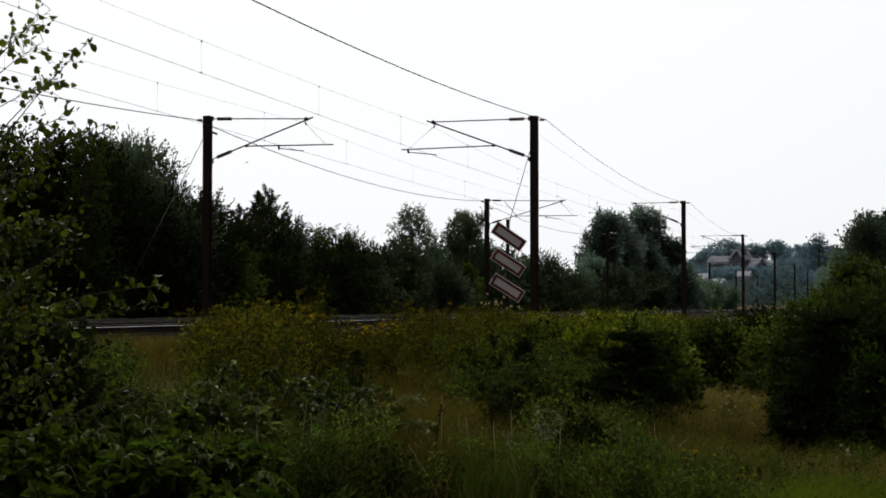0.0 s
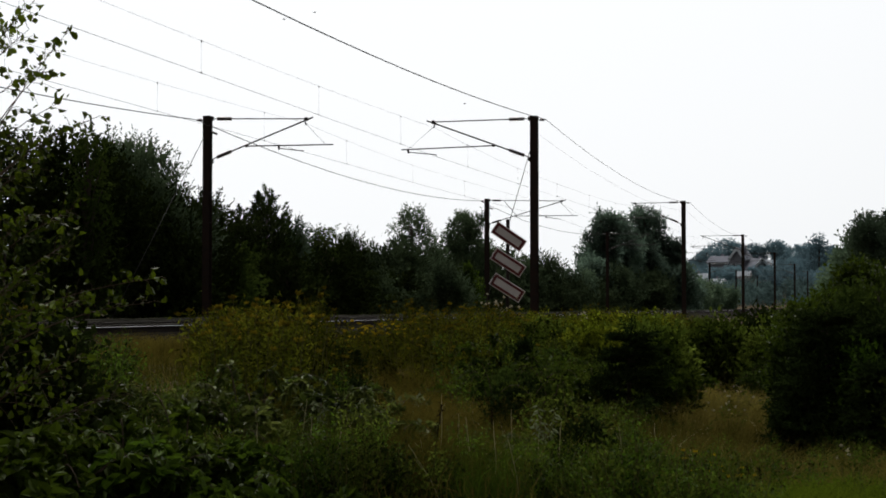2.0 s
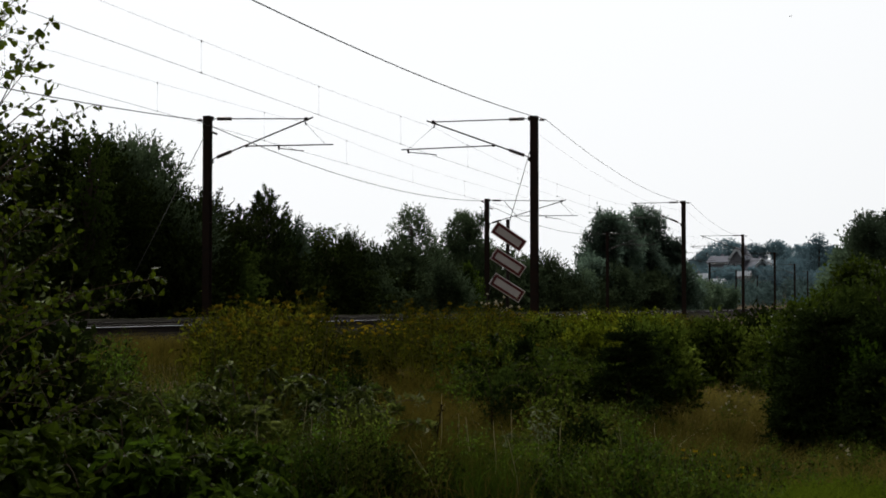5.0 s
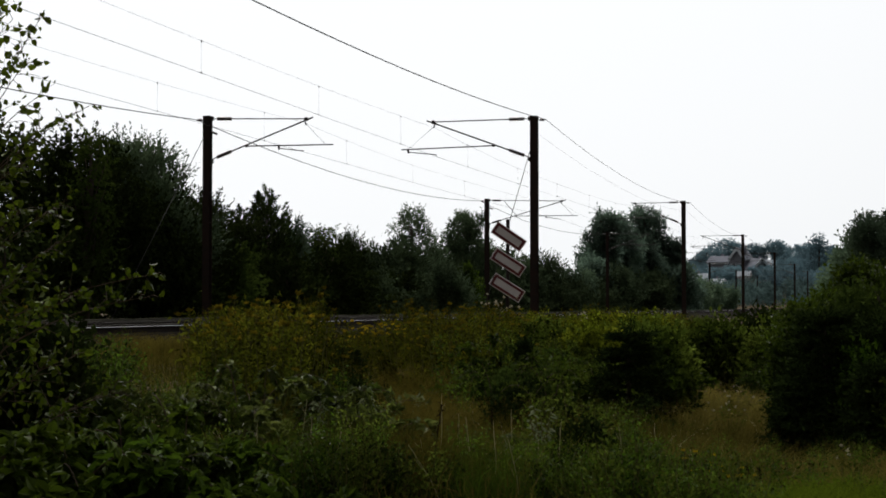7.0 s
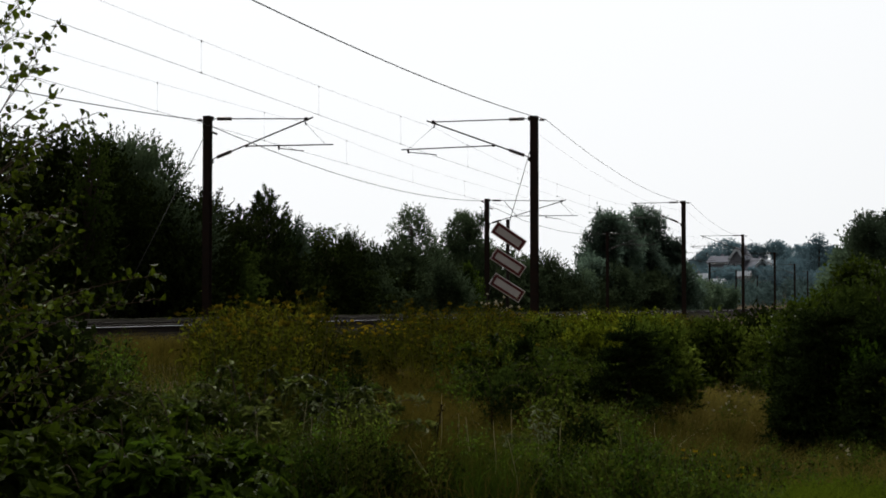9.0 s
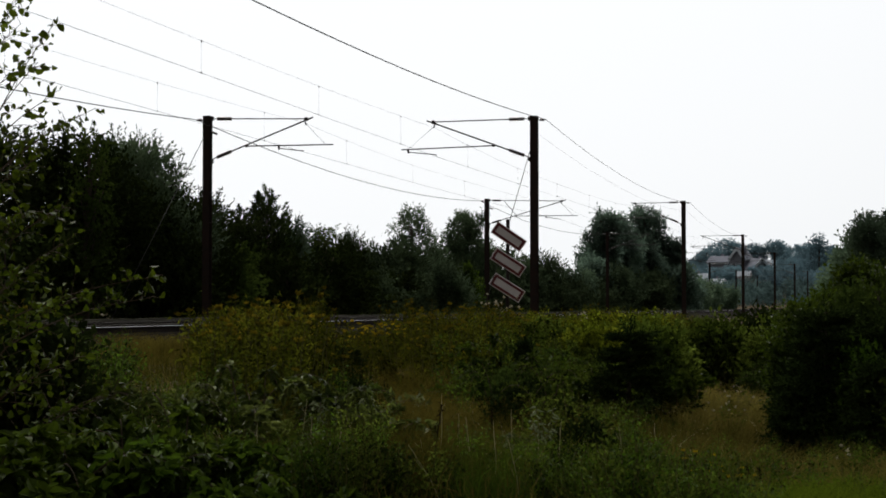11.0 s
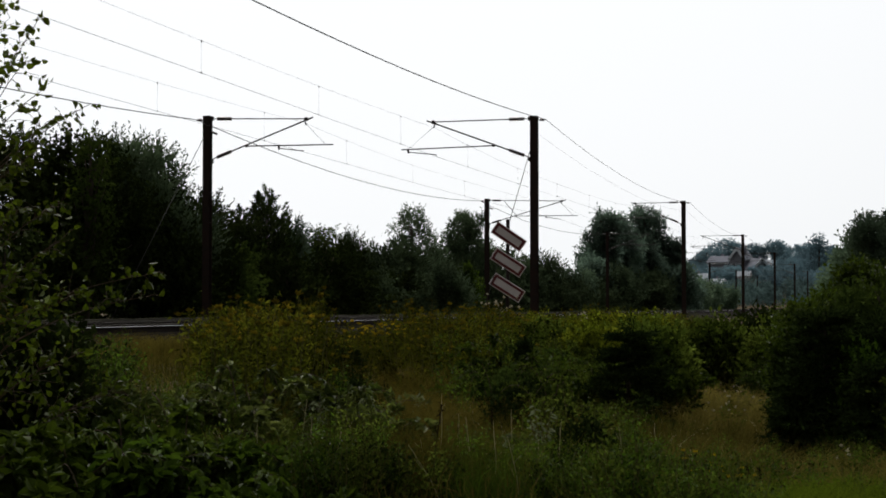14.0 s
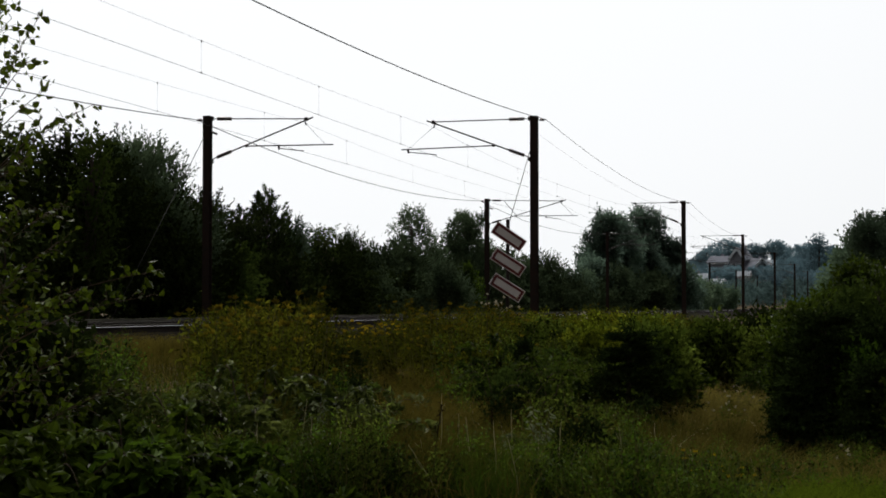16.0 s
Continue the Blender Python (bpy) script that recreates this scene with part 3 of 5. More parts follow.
def build_tree(name, label, category, x, y, height, half, mat, r, style="broad", leaf=0.2, count=900, k=6, group="", trunk_r=None):
    """A tapered trunk with limbs and a crown of leafy shoots. The crown's lobes are uneven, with gaps."""
    z = float(ground_z(x, y)) - 0.05
    tree = thing(name, label, category, pose(x, y, z), group)
    h = height - z
    tr = trunk_r or 0.02 * h + 0.02
    lean = r.normal(scale=0.03 * h, size=2)
    top = np.array([lean[0], lean[1], h * 0.9])
    t = np.linspace(0, 1, 7)[:, None]
    path = t * top + np.concatenate([r.normal(scale=0.012 * h, size=(7, 2)) * t, np.zeros((7, 1))], 1)
    v, f = tube(path, tr * (1 - 0.85 * t[:, 0]), 7)
    part("trunk", mesh_of("trunk", v, f, True), M_BARK, tree)
    lobes, limbs, tips, ways = [], [], [], []
    if style == "pine":
        # upright finger-like shoots fill an uneven cone, borne on rising boughs
        m = count
        q = 1 - r.random(m) ** 0.62 * 0.86
        ang = r.uniform(0, 6.28, m)
        bumpy = 1 + 0.22 * np.sin(3 * ang + 9 * q) + 0.16 * np.sin(5 * ang - 14 * q)
        rad = half * ((1.0 - q) / 0.86) ** 0.68 * bumpy * r.random(m) ** 0.42
        out = np.stack([np.cos(ang), np.sin(ang), np.zeros(m)], 1)
        tips = out * rad[:, None] + (q * h * 0.95)[:, None] * np.array([lean[0] / h, lean[1] / h, 1.0])
        ways = unit(out * 0.35 + (0, 0, 1.0) + r.normal(scale=0.16, size=(m, 3)))
        for i in range(0, m, 6):
            c = np.array([lean[0], lean[1], h]) * max(0.05, q[i] - 0.35 * rad[i] / h - 0.06)
            limbs.append(tube([c, (c + tips[i]) / 2 - (0, 0, 0.08 * rad[i]), tips[i]], [tr * 0.25, tr * 0.16, tr * 0.06], 4))
        v, f = needles(tips, ways, leaf * 1.25, 30, leaf * 0.5, 0.34, r)
    elif style == "fir":
        # flat, sagging layers of boughs
        for i in range(9):
            q = 0.08 + 0.86 * i / 8
            reach = half * (1.06 - q) ** 0.85
            for a in range(6):
                c = min(0.97, max(0.05, q + r.normal(scale=0.05))) * top / 0.9
                ang = a * 1.047 + i * 0.6 + r.normal(scale=0.22)
                rr = reach * r.uniform(0.6, 1.12)
                flat = np.array([math.cos(ang), math.sin(ang), 0.0])
                lift = rr * r.uniform(-0.28, 0.3)
                b = np.linspace(0, 1, 6)[:, None]
                limbs.append(tube(c + flat * rr * b + np.array([0, 0, 1.0]) * lift * b ** 2, tr * 0.3 * (1 - 0.8 * b[:, 0]), 4))
                m = max(5, count // 54)
                g = r.uniform(0.12, 1.0, m)[:, None]
                sideways = np.array([-flat[1], flat[0], 0.0]) * r.normal(scale=1.0, size=(m, 1))
                tips.append(c + flat * rr * g + np.array([0, 0, 1.0]) * lift * g ** 2)
                ways.append(unit(flat * 0.8 + sideways * 0.75 + np.array([0, 0, 0.05])))
        tips.append(top / 0.9 - np.array([0, 0, 1.0]) * r.uniform(0.0, 0.16, 9)[:, None] * h)
        ways.append(unit(np.concatenate([r.normal(scale=0.5, size=(9, 2)), np.ones((9, 1))], 1)))
        v, f = needles(np.concatenate(tips), np.concatenate(ways), leaf * 1.5, 18, leaf * 0.5, 0.22, r)
    else:
        n = {"broad": 26, "willow": 26, "birch": 44, "bush": 20}[style]
        low = {"broad": 0.2, "willow": 0.12, "birch": 0.14, "bush": 0.1}[style]
        for i in range(n):
            q = low + (0.93 - low) * (i + r.random() * 0.6) / n
            # wide in the middle, narrowing to the top
            prof = math.sin(math.pi * min(1, (q - low + 0.22) / (1.24 - low))) ** 0.7
            if style == "birch":
                prof = ((1.03 - q) / (1.03 - low)) ** 0.45
            ang = i * 2.4 + r.normal(scale=0.4)
            rr = half * prof * r.uniform(0.3, 0.95)
            c = np.array([lean[0] * q + math.cos(ang) * rr, lean[1] * q + math.sin(ang) * rr, h * q])
            size = half * prof * r.uniform(0.2, 0.38) + 0.035 * h
            if style == "birch":
                size *= 0.55
                c[2] += 0.03 * h
            lobes.append((*c, size, size, size * r.uniform(0.7, 1.25)))
            b = np.array([lean[0], lean[1], h]) * max(0.08, q - 0.25)
            thin = 0.45 if y > 45 else 1.0
            limbs.append(tube([b, (b + c) / 2 + (0, 0, 0.03 * h), c], [tr * 0.4 * thin, tr * 0.28 * thin, tr * 0.08], 4))
        up = {"broad": 0.35, "willow": 0.95, "birch": 0.15, "bush": 0.5}[style]
        if y > 45:
            leaf, count = leaf * 0.8, int(count * 1.35)
        if style == "birch":
            p, d = hanging(lobes, count // 2, leaf * 3.6, k, r)
            _, _, _, p2, d2 = shoots(lobes, count // 2, leaf * 2.6, k, r, up=0.5)
            p, d = np.concatenate([p, p2]), np.concatenate([d, d2])
            leaf *= 0.9
        elif style == "willow":
            base, way, ell, p, d = shoots(lobes, int(count * 1.05), leaf * 4.4, k + 3, r, up=up, wild=0.3)
        else:
            base, way, ell, p, d = shoots(lobes, count, leaf * 2.8, k, r, up=up)
        d = unit(d * 0.9 + r.normal(size=d.shape) * 0.5) if style in ("willow", "birch") else unit(d * 0.5 + r.normal(size=d.shape) * 0.55 + (0, 0, 0.1))
        ratio = {"willow": 0.4, "birch": 0.55}.get(style, 0.62)
        size = leaf * r.uniform(0.6, 1.25, len(p))
        v, f = leaves(p, d, size, size * ratio, r, flat=0.25 if y < 45 else 0.0)
    bv, bf = joined(limbs)
    part("branching", mesh_of("branching", bv, bf, True), M_BARK, tree)
    crown = part("crown", mesh_of("crown", v, f), mat, tree)
    return tree, crown


SWAYING = []


def build_far_trees():
    """The line of trees behind the railway."""
    row = [  # x, y, height of the top over rail level, half width, style, leaf size, shoots, material, words
        (-12.9, 50.0, 5.95, 1.7, "broad", 0.2, 1500, M_LEAF_DARK, "dense dark green tree behind the railway"),
        (-11.0, 50.8, 5.75, 1.8, "broad", 0.2, 2000, M_LEAF_DARK, "dense dark tree with a rounded crown behind the railway"),
        (-10.9, 58.5, 6.35, 2.3, "willow", 0.2, 4000, M_LEAF_GREY, "rounded willow with upright shoots behind the railway"),
        (-10.6, 49.0, 5.65, 1.0, "birch", 0.2, 520, M_LEAF_MID, "slender olive-green sapling against a dark tree"),
        (-9.0, 62.0, 4.45, 1.1, "willow", 0.2, 900, M_LEAF_DARK, "small dark willow beside the far mast"),
        (-8.75, 69.0, 4.4, 1.1, "broad", 0.2, 900, M_LEAF_DARK, "dark leafy tree in the trackside thicket"),
        (-8.0, 73.5, 5.75, 1.85, "pine", 0.34, 620, M_NEEDLE, "dark young pine standing above the thicket"),
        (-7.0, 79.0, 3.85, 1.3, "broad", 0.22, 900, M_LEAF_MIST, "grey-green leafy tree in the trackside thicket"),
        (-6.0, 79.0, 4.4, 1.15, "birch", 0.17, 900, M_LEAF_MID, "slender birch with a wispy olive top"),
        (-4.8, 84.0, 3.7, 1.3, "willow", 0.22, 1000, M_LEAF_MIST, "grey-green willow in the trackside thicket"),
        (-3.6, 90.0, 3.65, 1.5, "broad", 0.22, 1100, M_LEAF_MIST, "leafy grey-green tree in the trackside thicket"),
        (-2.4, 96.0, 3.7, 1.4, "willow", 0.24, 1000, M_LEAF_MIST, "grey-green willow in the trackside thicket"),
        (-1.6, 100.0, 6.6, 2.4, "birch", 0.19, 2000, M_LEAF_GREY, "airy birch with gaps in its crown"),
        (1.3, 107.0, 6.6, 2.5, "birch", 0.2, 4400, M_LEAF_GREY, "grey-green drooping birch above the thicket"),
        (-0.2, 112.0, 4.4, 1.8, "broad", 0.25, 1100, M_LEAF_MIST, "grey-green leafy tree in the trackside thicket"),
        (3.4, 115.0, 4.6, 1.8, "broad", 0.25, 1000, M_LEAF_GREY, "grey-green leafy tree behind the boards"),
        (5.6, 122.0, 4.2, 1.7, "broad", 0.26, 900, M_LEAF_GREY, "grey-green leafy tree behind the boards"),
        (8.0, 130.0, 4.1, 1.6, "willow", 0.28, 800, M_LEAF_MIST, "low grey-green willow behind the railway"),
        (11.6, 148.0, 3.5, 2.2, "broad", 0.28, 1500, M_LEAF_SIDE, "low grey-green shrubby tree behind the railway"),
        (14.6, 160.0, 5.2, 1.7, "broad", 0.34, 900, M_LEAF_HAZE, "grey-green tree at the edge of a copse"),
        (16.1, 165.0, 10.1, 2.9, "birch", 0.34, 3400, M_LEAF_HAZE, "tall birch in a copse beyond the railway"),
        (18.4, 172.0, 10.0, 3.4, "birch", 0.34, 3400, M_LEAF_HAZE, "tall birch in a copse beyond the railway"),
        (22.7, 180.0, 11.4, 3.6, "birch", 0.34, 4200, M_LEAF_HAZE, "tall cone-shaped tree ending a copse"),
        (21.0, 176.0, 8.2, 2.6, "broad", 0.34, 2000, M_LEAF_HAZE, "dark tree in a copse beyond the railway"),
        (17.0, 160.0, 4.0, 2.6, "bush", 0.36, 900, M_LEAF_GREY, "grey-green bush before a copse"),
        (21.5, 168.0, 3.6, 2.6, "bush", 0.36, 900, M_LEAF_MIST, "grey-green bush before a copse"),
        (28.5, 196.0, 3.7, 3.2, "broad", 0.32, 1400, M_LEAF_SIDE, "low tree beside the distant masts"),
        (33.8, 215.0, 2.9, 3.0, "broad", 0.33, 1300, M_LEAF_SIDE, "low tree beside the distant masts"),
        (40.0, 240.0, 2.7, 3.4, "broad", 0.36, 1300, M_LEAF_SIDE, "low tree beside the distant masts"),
        (-9.75, 59.5, 4.7, 1.45, "willow", 0.2, 1300, M_LEAF_DARK, "dark willow with drooping shoots beside a larger one"),
        (-9.0, 73.0, 4.75, 1.2, "pine", 0.3, 380, M_NEEDLE, "dark young pine beside a taller one"),
        (-7.1, 74.0, 4.2, 1.2, "pine", 0.3, 380, M_NEEDLE, "dark young pine beside a taller one"),
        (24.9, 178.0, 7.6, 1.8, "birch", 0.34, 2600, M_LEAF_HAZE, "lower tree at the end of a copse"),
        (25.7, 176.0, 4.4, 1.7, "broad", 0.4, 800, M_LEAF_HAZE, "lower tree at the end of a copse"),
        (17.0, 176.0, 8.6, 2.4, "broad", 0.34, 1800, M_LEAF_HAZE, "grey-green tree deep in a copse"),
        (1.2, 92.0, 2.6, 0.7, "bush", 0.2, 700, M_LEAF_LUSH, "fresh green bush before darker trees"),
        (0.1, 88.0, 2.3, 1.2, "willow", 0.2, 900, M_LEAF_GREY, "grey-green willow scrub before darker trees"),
        # added dark crown that gives the shade in the willow's lower half
        (-9.95, 56.6, 4.0, 1.5, "broad", 0.2, 1900, M_LEAF_DARK, "dense dark tree added as the shade low in a willow"),
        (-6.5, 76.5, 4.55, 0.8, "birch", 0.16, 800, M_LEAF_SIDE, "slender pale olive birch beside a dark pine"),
        (-7.6, 72.5, 4.6, 1.5, "pine", 0.34, 300, M_NEEDLE, "dark young pine with spreading shoots before a taller one"),
    ]
    for i, (x, y, h, w, style, leaf, count, mat, words) in enumerate(row):
        r = np.random.default_rng(100 + i)
        name = {"pine": "pine_tree", "willow": "willow_tree", "birch": "birch_tree", "bush": "bush"}.get(style, "tree")
        tree, crown = build_tree(name, words, "tree" if style != "bush" else "bush", x, y, h, w, mat, r, style, leaf, count, group="trees behind the railway")
        if i < 4:
            SWAYING.append((tree, 1.3 if i == 2 else 0.7, "tree"))
    # lower bushes that close the foot of the thicket
    r = np.random.default_rng(300)
    model = []
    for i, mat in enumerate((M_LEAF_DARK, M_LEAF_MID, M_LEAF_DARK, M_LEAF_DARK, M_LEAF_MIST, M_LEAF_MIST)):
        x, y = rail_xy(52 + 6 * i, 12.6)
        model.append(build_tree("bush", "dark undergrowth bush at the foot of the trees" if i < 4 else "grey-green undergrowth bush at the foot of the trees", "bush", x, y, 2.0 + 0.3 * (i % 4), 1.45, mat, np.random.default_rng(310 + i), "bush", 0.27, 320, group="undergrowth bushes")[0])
    for i in range(34):
        s = 24 + 4.8 * i + r.normal(scale=0.6)
        u = 12.5 + r.random() * 1.8 + (1.6 if i % 2 else 0)
        x, y = rail_xy(s, u)
        ob = copy_thing(model[i % 4 if s < 88 else 4 + i % 2], pose(x, y, float(ground_z(x, y)) - 0.05, 0, 0, r.uniform(0, 360)))
        ob.scale = (r.uniform(0.8, 1.4), r.uniform(0.8, 1.4), r.uniform(0.75, 1.3))
    # deeper wood that closes the gaps between the trunks
    pieces, misty = [], []
    for i in range(150):
        s, u = 18 + 190 * r.random(), r.uniform(17, 26)
        x, y = rail_xy(s, u)
        z = float(ground_z(x, y))
        h = r.uniform(2.2, 3.4)
        lob = [(x + r.normal() * 0.8, y + r.normal() * 0.8, z + h * q, 0.8, 0.8, 0.6) for q in (0.1, 0.3, 0.5, 0.7, 0.85)]
        _, _, _, p, d = shoots(lob, 52, 0.7, 4, r)
        size = r.uniform(0.28, 0.5, len(p))
        (pieces if s < 84 else misty).append(leaves(p, d + r.normal(size=d.shape), size, size * 0.65, r))
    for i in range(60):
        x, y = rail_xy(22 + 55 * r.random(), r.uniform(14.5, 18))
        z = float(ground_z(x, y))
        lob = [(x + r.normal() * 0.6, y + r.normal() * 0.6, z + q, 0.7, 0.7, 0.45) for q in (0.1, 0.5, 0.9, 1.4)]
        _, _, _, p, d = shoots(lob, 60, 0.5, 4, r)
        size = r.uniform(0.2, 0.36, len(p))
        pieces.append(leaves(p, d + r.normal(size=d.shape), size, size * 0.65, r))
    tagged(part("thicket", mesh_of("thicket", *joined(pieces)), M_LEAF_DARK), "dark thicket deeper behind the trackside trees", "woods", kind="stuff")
    # the farther clumps take the leaf colour greyed for haze
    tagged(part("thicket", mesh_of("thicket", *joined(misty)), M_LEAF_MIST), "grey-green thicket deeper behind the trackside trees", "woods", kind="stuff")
    # right of the railway
    side = [
        (18.3, 70.0, 4.3, 1.5, "broad", 0.17, 3400, M_LEAF_SIDE, "grey-green tree on the camera's side of the railway"),
        (20.0, 72.0, 4.6, 1.7, "broad", 0.17, 3400, M_LEAF_SIDE, "grey-green tree on the camera's side of the railway"),
        (17.5, 72.0, 2.9, 1.0, "broad", 0.17, 2200, M_LEAF_SIDE, "grey-green tree on the camera's side of the railway"),
        (19.2, 78.0, 2.8, 1.3, "broad", 0.18, 2000, M_LEAF_SIDE, "lower grey-green tree beside a taller one"),
        (14.6, 58.0, 1.9, 1.3, "bush", 0.2, 1100, M_LEAF_BRAMBLE, "green bush on the railway bank"),
        (12.2, 52.0, 0.85, 1.2, "bush", 0.16, 1000, M_LEAF_BRAMBLE, "green bush on the railway bank"),
        (9.3, 43.0, 0.25, 1.0, "bush", 0.13, 1000, M_LEAF_BRAMBLE, "low green bush on the railway bank"),
    ]
    for i, (x, y, h, w, style, leaf, count, mat, words) in enumerate(side):
        build_tree("tree" if style != "bush" else "bush", words, "tree" if style != "bush" else "bush", x, y, h, w, mat, np.random.default_rng(400 + i), style, leaf, count, group="growth beside the bank")


def build_hill():
    """Wooded hill with houses, far beyond the railway."""
    r = np.random.default_rng(500)
    # skyline of the wood: places across and heights of the tree tops along the crest
    crest_x = [70, 76.6, 81.0, 85.0, 87.3, 89.2, 91.7, 93.8, 98.8, 100.9, 103.4, 105.9, 108.1, 114, 130]
    crest_z = [10, 14.2, 17.4, 19.4, 21.2, 21.9, 20.8, 19.7, 19.7, 19.0, 20.6, 20.9, 19.6, 19.6, 18]
    def wood_tree(x, y, h, per):
        z, lob = float(ground_z(x, y)), []
        for j in range(7):
            a, q = r.uniform(0, 6.28), 0.9 - 0.1 * j + r.normal(scale=0.03)
            w = h * 0.3 * math.sin(math.pi * min(1.0, q + 0.12)) ** 0.6
            lob.append((x + math.cos(a) * w, y + math.sin(a) * w, z + h * q, h * 0.17, h * 0.17, h * 0.12))
        _, _, _, p, d = shoots(lob, per, 0.6, 4, r)
        size = r.uniform(0.3, 0.6, len(p))
        return leaves(p, d + r.normal(size=d.shape), size, size * 0.7, r)
    pieces, valley = [], []
    for x in np.arange(70, 128, 0.95):
        y = r.uniform(515, 530)
        h = float(np.interp(x * 520 / y, crest_x, crest_z)) * y / 520 - float(ground_z(x, y)) + r.normal(scale=0.25)
        pieces.append(wood_tree(x, y, max(3.0, h), 190))
    for i in range(330):
        y = r.uniform(445, 512)
        x = y * r.uniform(0.14, 0.24)
        z, line = float(ground_z(x, y)), float(np.interp(x * 520 / y, crest_x, crest_z)) * y / 520
        h = min(r.uniform(3.0, 6.0), line - z - 1.0)
        if 0.158 < x / y < 0.2:                # the houses look out over the trees before them
            h = min(h, (12.4 * y / 500 if 0.17 < x / y else 12.0 * y / 500) - z) if y < 495 else 0
        if y < 475 and 0.148 < x / y < 0.19:
            h = min(h, 5.6 - z)
        if h > 1.4:
            pieces.append(wood_tree(x, y, h, 66))
    for i in range(150):
        y = r.uniform(320, 440)
        x = y * r.uniform(0.15, 0.245)
        valley.append(wood_tree(x, y, r.uniform(3.4, 5.6), 60))
    for name, chosen, mat, words in (("distant_woods", pieces, M_LEAF_FAR, "hazy blue-green woods covering a distant hill"), ("valley_woods", valley, M_LEAF_VALLEY, "woods at the foot of a distant hill, greyed with haze")):
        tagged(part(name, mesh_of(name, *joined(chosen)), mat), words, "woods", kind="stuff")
    tall = thing("tall_tree", "tall hazy tree rising above the distant woods", "tree", pose(0, 0, 0))
    z = float(ground_z(109.2, 480))
    part("trunk", mesh_of("trunk", *tube([(109.2, 480, z - 0.3), (109.3, 480, z + 7), (109.2, 480, 19)], [0.35, 0.25, 0.1], 6)), M_BARK, tall)
    crown = [wood_tree(109.2 + 0.5 * math.sin(2.4 * i), 480 + math.cos(2.4 * i), (21.9 - 1.1 * (i % 4)) - z, 130) for i in range(8)]
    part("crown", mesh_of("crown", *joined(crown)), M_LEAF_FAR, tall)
    def house(x, y, w, d, eave, rise, turn, walls, words, gable_trim=True, tiles=None):
        z = float(ground_z(x, y)) - 0.5
        ob = thing("house", words, "house", pose(x, y, z, 0, 0, turn), "houses on the hill")
        bm = bmesh.new()
        q = [bm.verts.new(c) for c in ((-w / 2, -d / 2, 0), (w / 2, -d / 2, 0), (w / 2, -d / 2, eave), (0, -d / 2, eave + rise), (-w / 2, -d / 2, eave))]
        e = [bm.verts.new(v.co + Vector((0, d, 0))) for v in q]
        bm.faces.new(q)
        bm.faces.new(e[::-1])
        for i in (0, 1, 4):
            bm.faces.new((q[i], e[i], e[(i + 1) % 5], q[(i + 1) % 5]))
        part("wall", bm, walls, ob)
        for s in (-1, 1):
            bm = box(bmesh.new(), 0, -d / 2 - 0.5, -0.1, math.hypot(w / 2 + 0.5, rise * (w / 2 + 0.5) / (w / 2)), d / 2 + 0.5, 0.12)
            roof = part("roof", bm, tiles or M_TILE, ob, "pale roof slope" if tiles else "dark tiled roof slope")
            a = math.degrees(math.atan2(rise, w / 2))
            roof.matrix_basis = pose(0, 0, eave + rise + 0.1, 0, a, 0) if s > 0 else pose(0, 0, eave + rise + 0.1, 0, 0, 180) @ pose(0, 0, 0, 0, a, 0)
            if gable_trim:
                bm = box(bmesh.new(), 0, -d / 2 - 0.62, -0.55, math.hypot(w / 2 + 0.4, rise), -d / 2 - 0.5, 0.2)
                if s < 0:
                    bm.free()
                    bm = box(bmesh.new(), 0, d / 2 + 0.5, -0.55, math.hypot(w / 2 + 0.4, rise), d / 2 + 0.62, 0.2)
                part("bargeboard", bm, M_WHITE, ob, "white bargeboard").matrix_basis = roof.matrix_basis
            part("fascia", box(bmesh.new(), s * (w / 2 + 0.42), -d / 2 - 0.4, eave - 0.75, s * (w / 2 + 0.42) + 0.1, d / 2 + 0.4, eave - 0.25), M_WHITE, ob, "white eaves board")
        for i in range(2):
            for zz in (1.0, 3.4):
                if zz + 1.2 < eave + rise * 0.4:
                    win = part("window", box(bmesh.new(), -0.75, -0.06, 0, 0.75, 0.04, 1.25), M_WHITE, ob, "white framed window")
                    win.location = (w * (-0.24 + 0.48 * i), -d / 2 - 0.02, zz)
                    part("pane", box(bmesh.new(), -0.65, -0.09, 0.1, 0.65, -0.055, 1.15), M_GLASS, win)
        part("chimney", box(bmesh.new(), w * 0.2, -0.4, eave, w * 0.2 + 0.8, 0.4, eave + rise + 0.9), M_BRICK, ob)
        return ob
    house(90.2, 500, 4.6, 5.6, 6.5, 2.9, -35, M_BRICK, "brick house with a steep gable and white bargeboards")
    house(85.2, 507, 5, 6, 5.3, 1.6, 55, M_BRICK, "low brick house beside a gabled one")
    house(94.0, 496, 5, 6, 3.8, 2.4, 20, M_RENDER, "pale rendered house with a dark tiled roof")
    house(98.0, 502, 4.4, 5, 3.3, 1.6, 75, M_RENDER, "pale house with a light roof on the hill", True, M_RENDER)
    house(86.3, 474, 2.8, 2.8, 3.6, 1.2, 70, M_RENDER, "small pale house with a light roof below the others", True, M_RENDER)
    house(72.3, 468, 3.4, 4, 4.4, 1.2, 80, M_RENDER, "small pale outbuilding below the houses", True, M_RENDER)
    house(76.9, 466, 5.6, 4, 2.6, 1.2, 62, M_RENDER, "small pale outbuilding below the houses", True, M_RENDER)


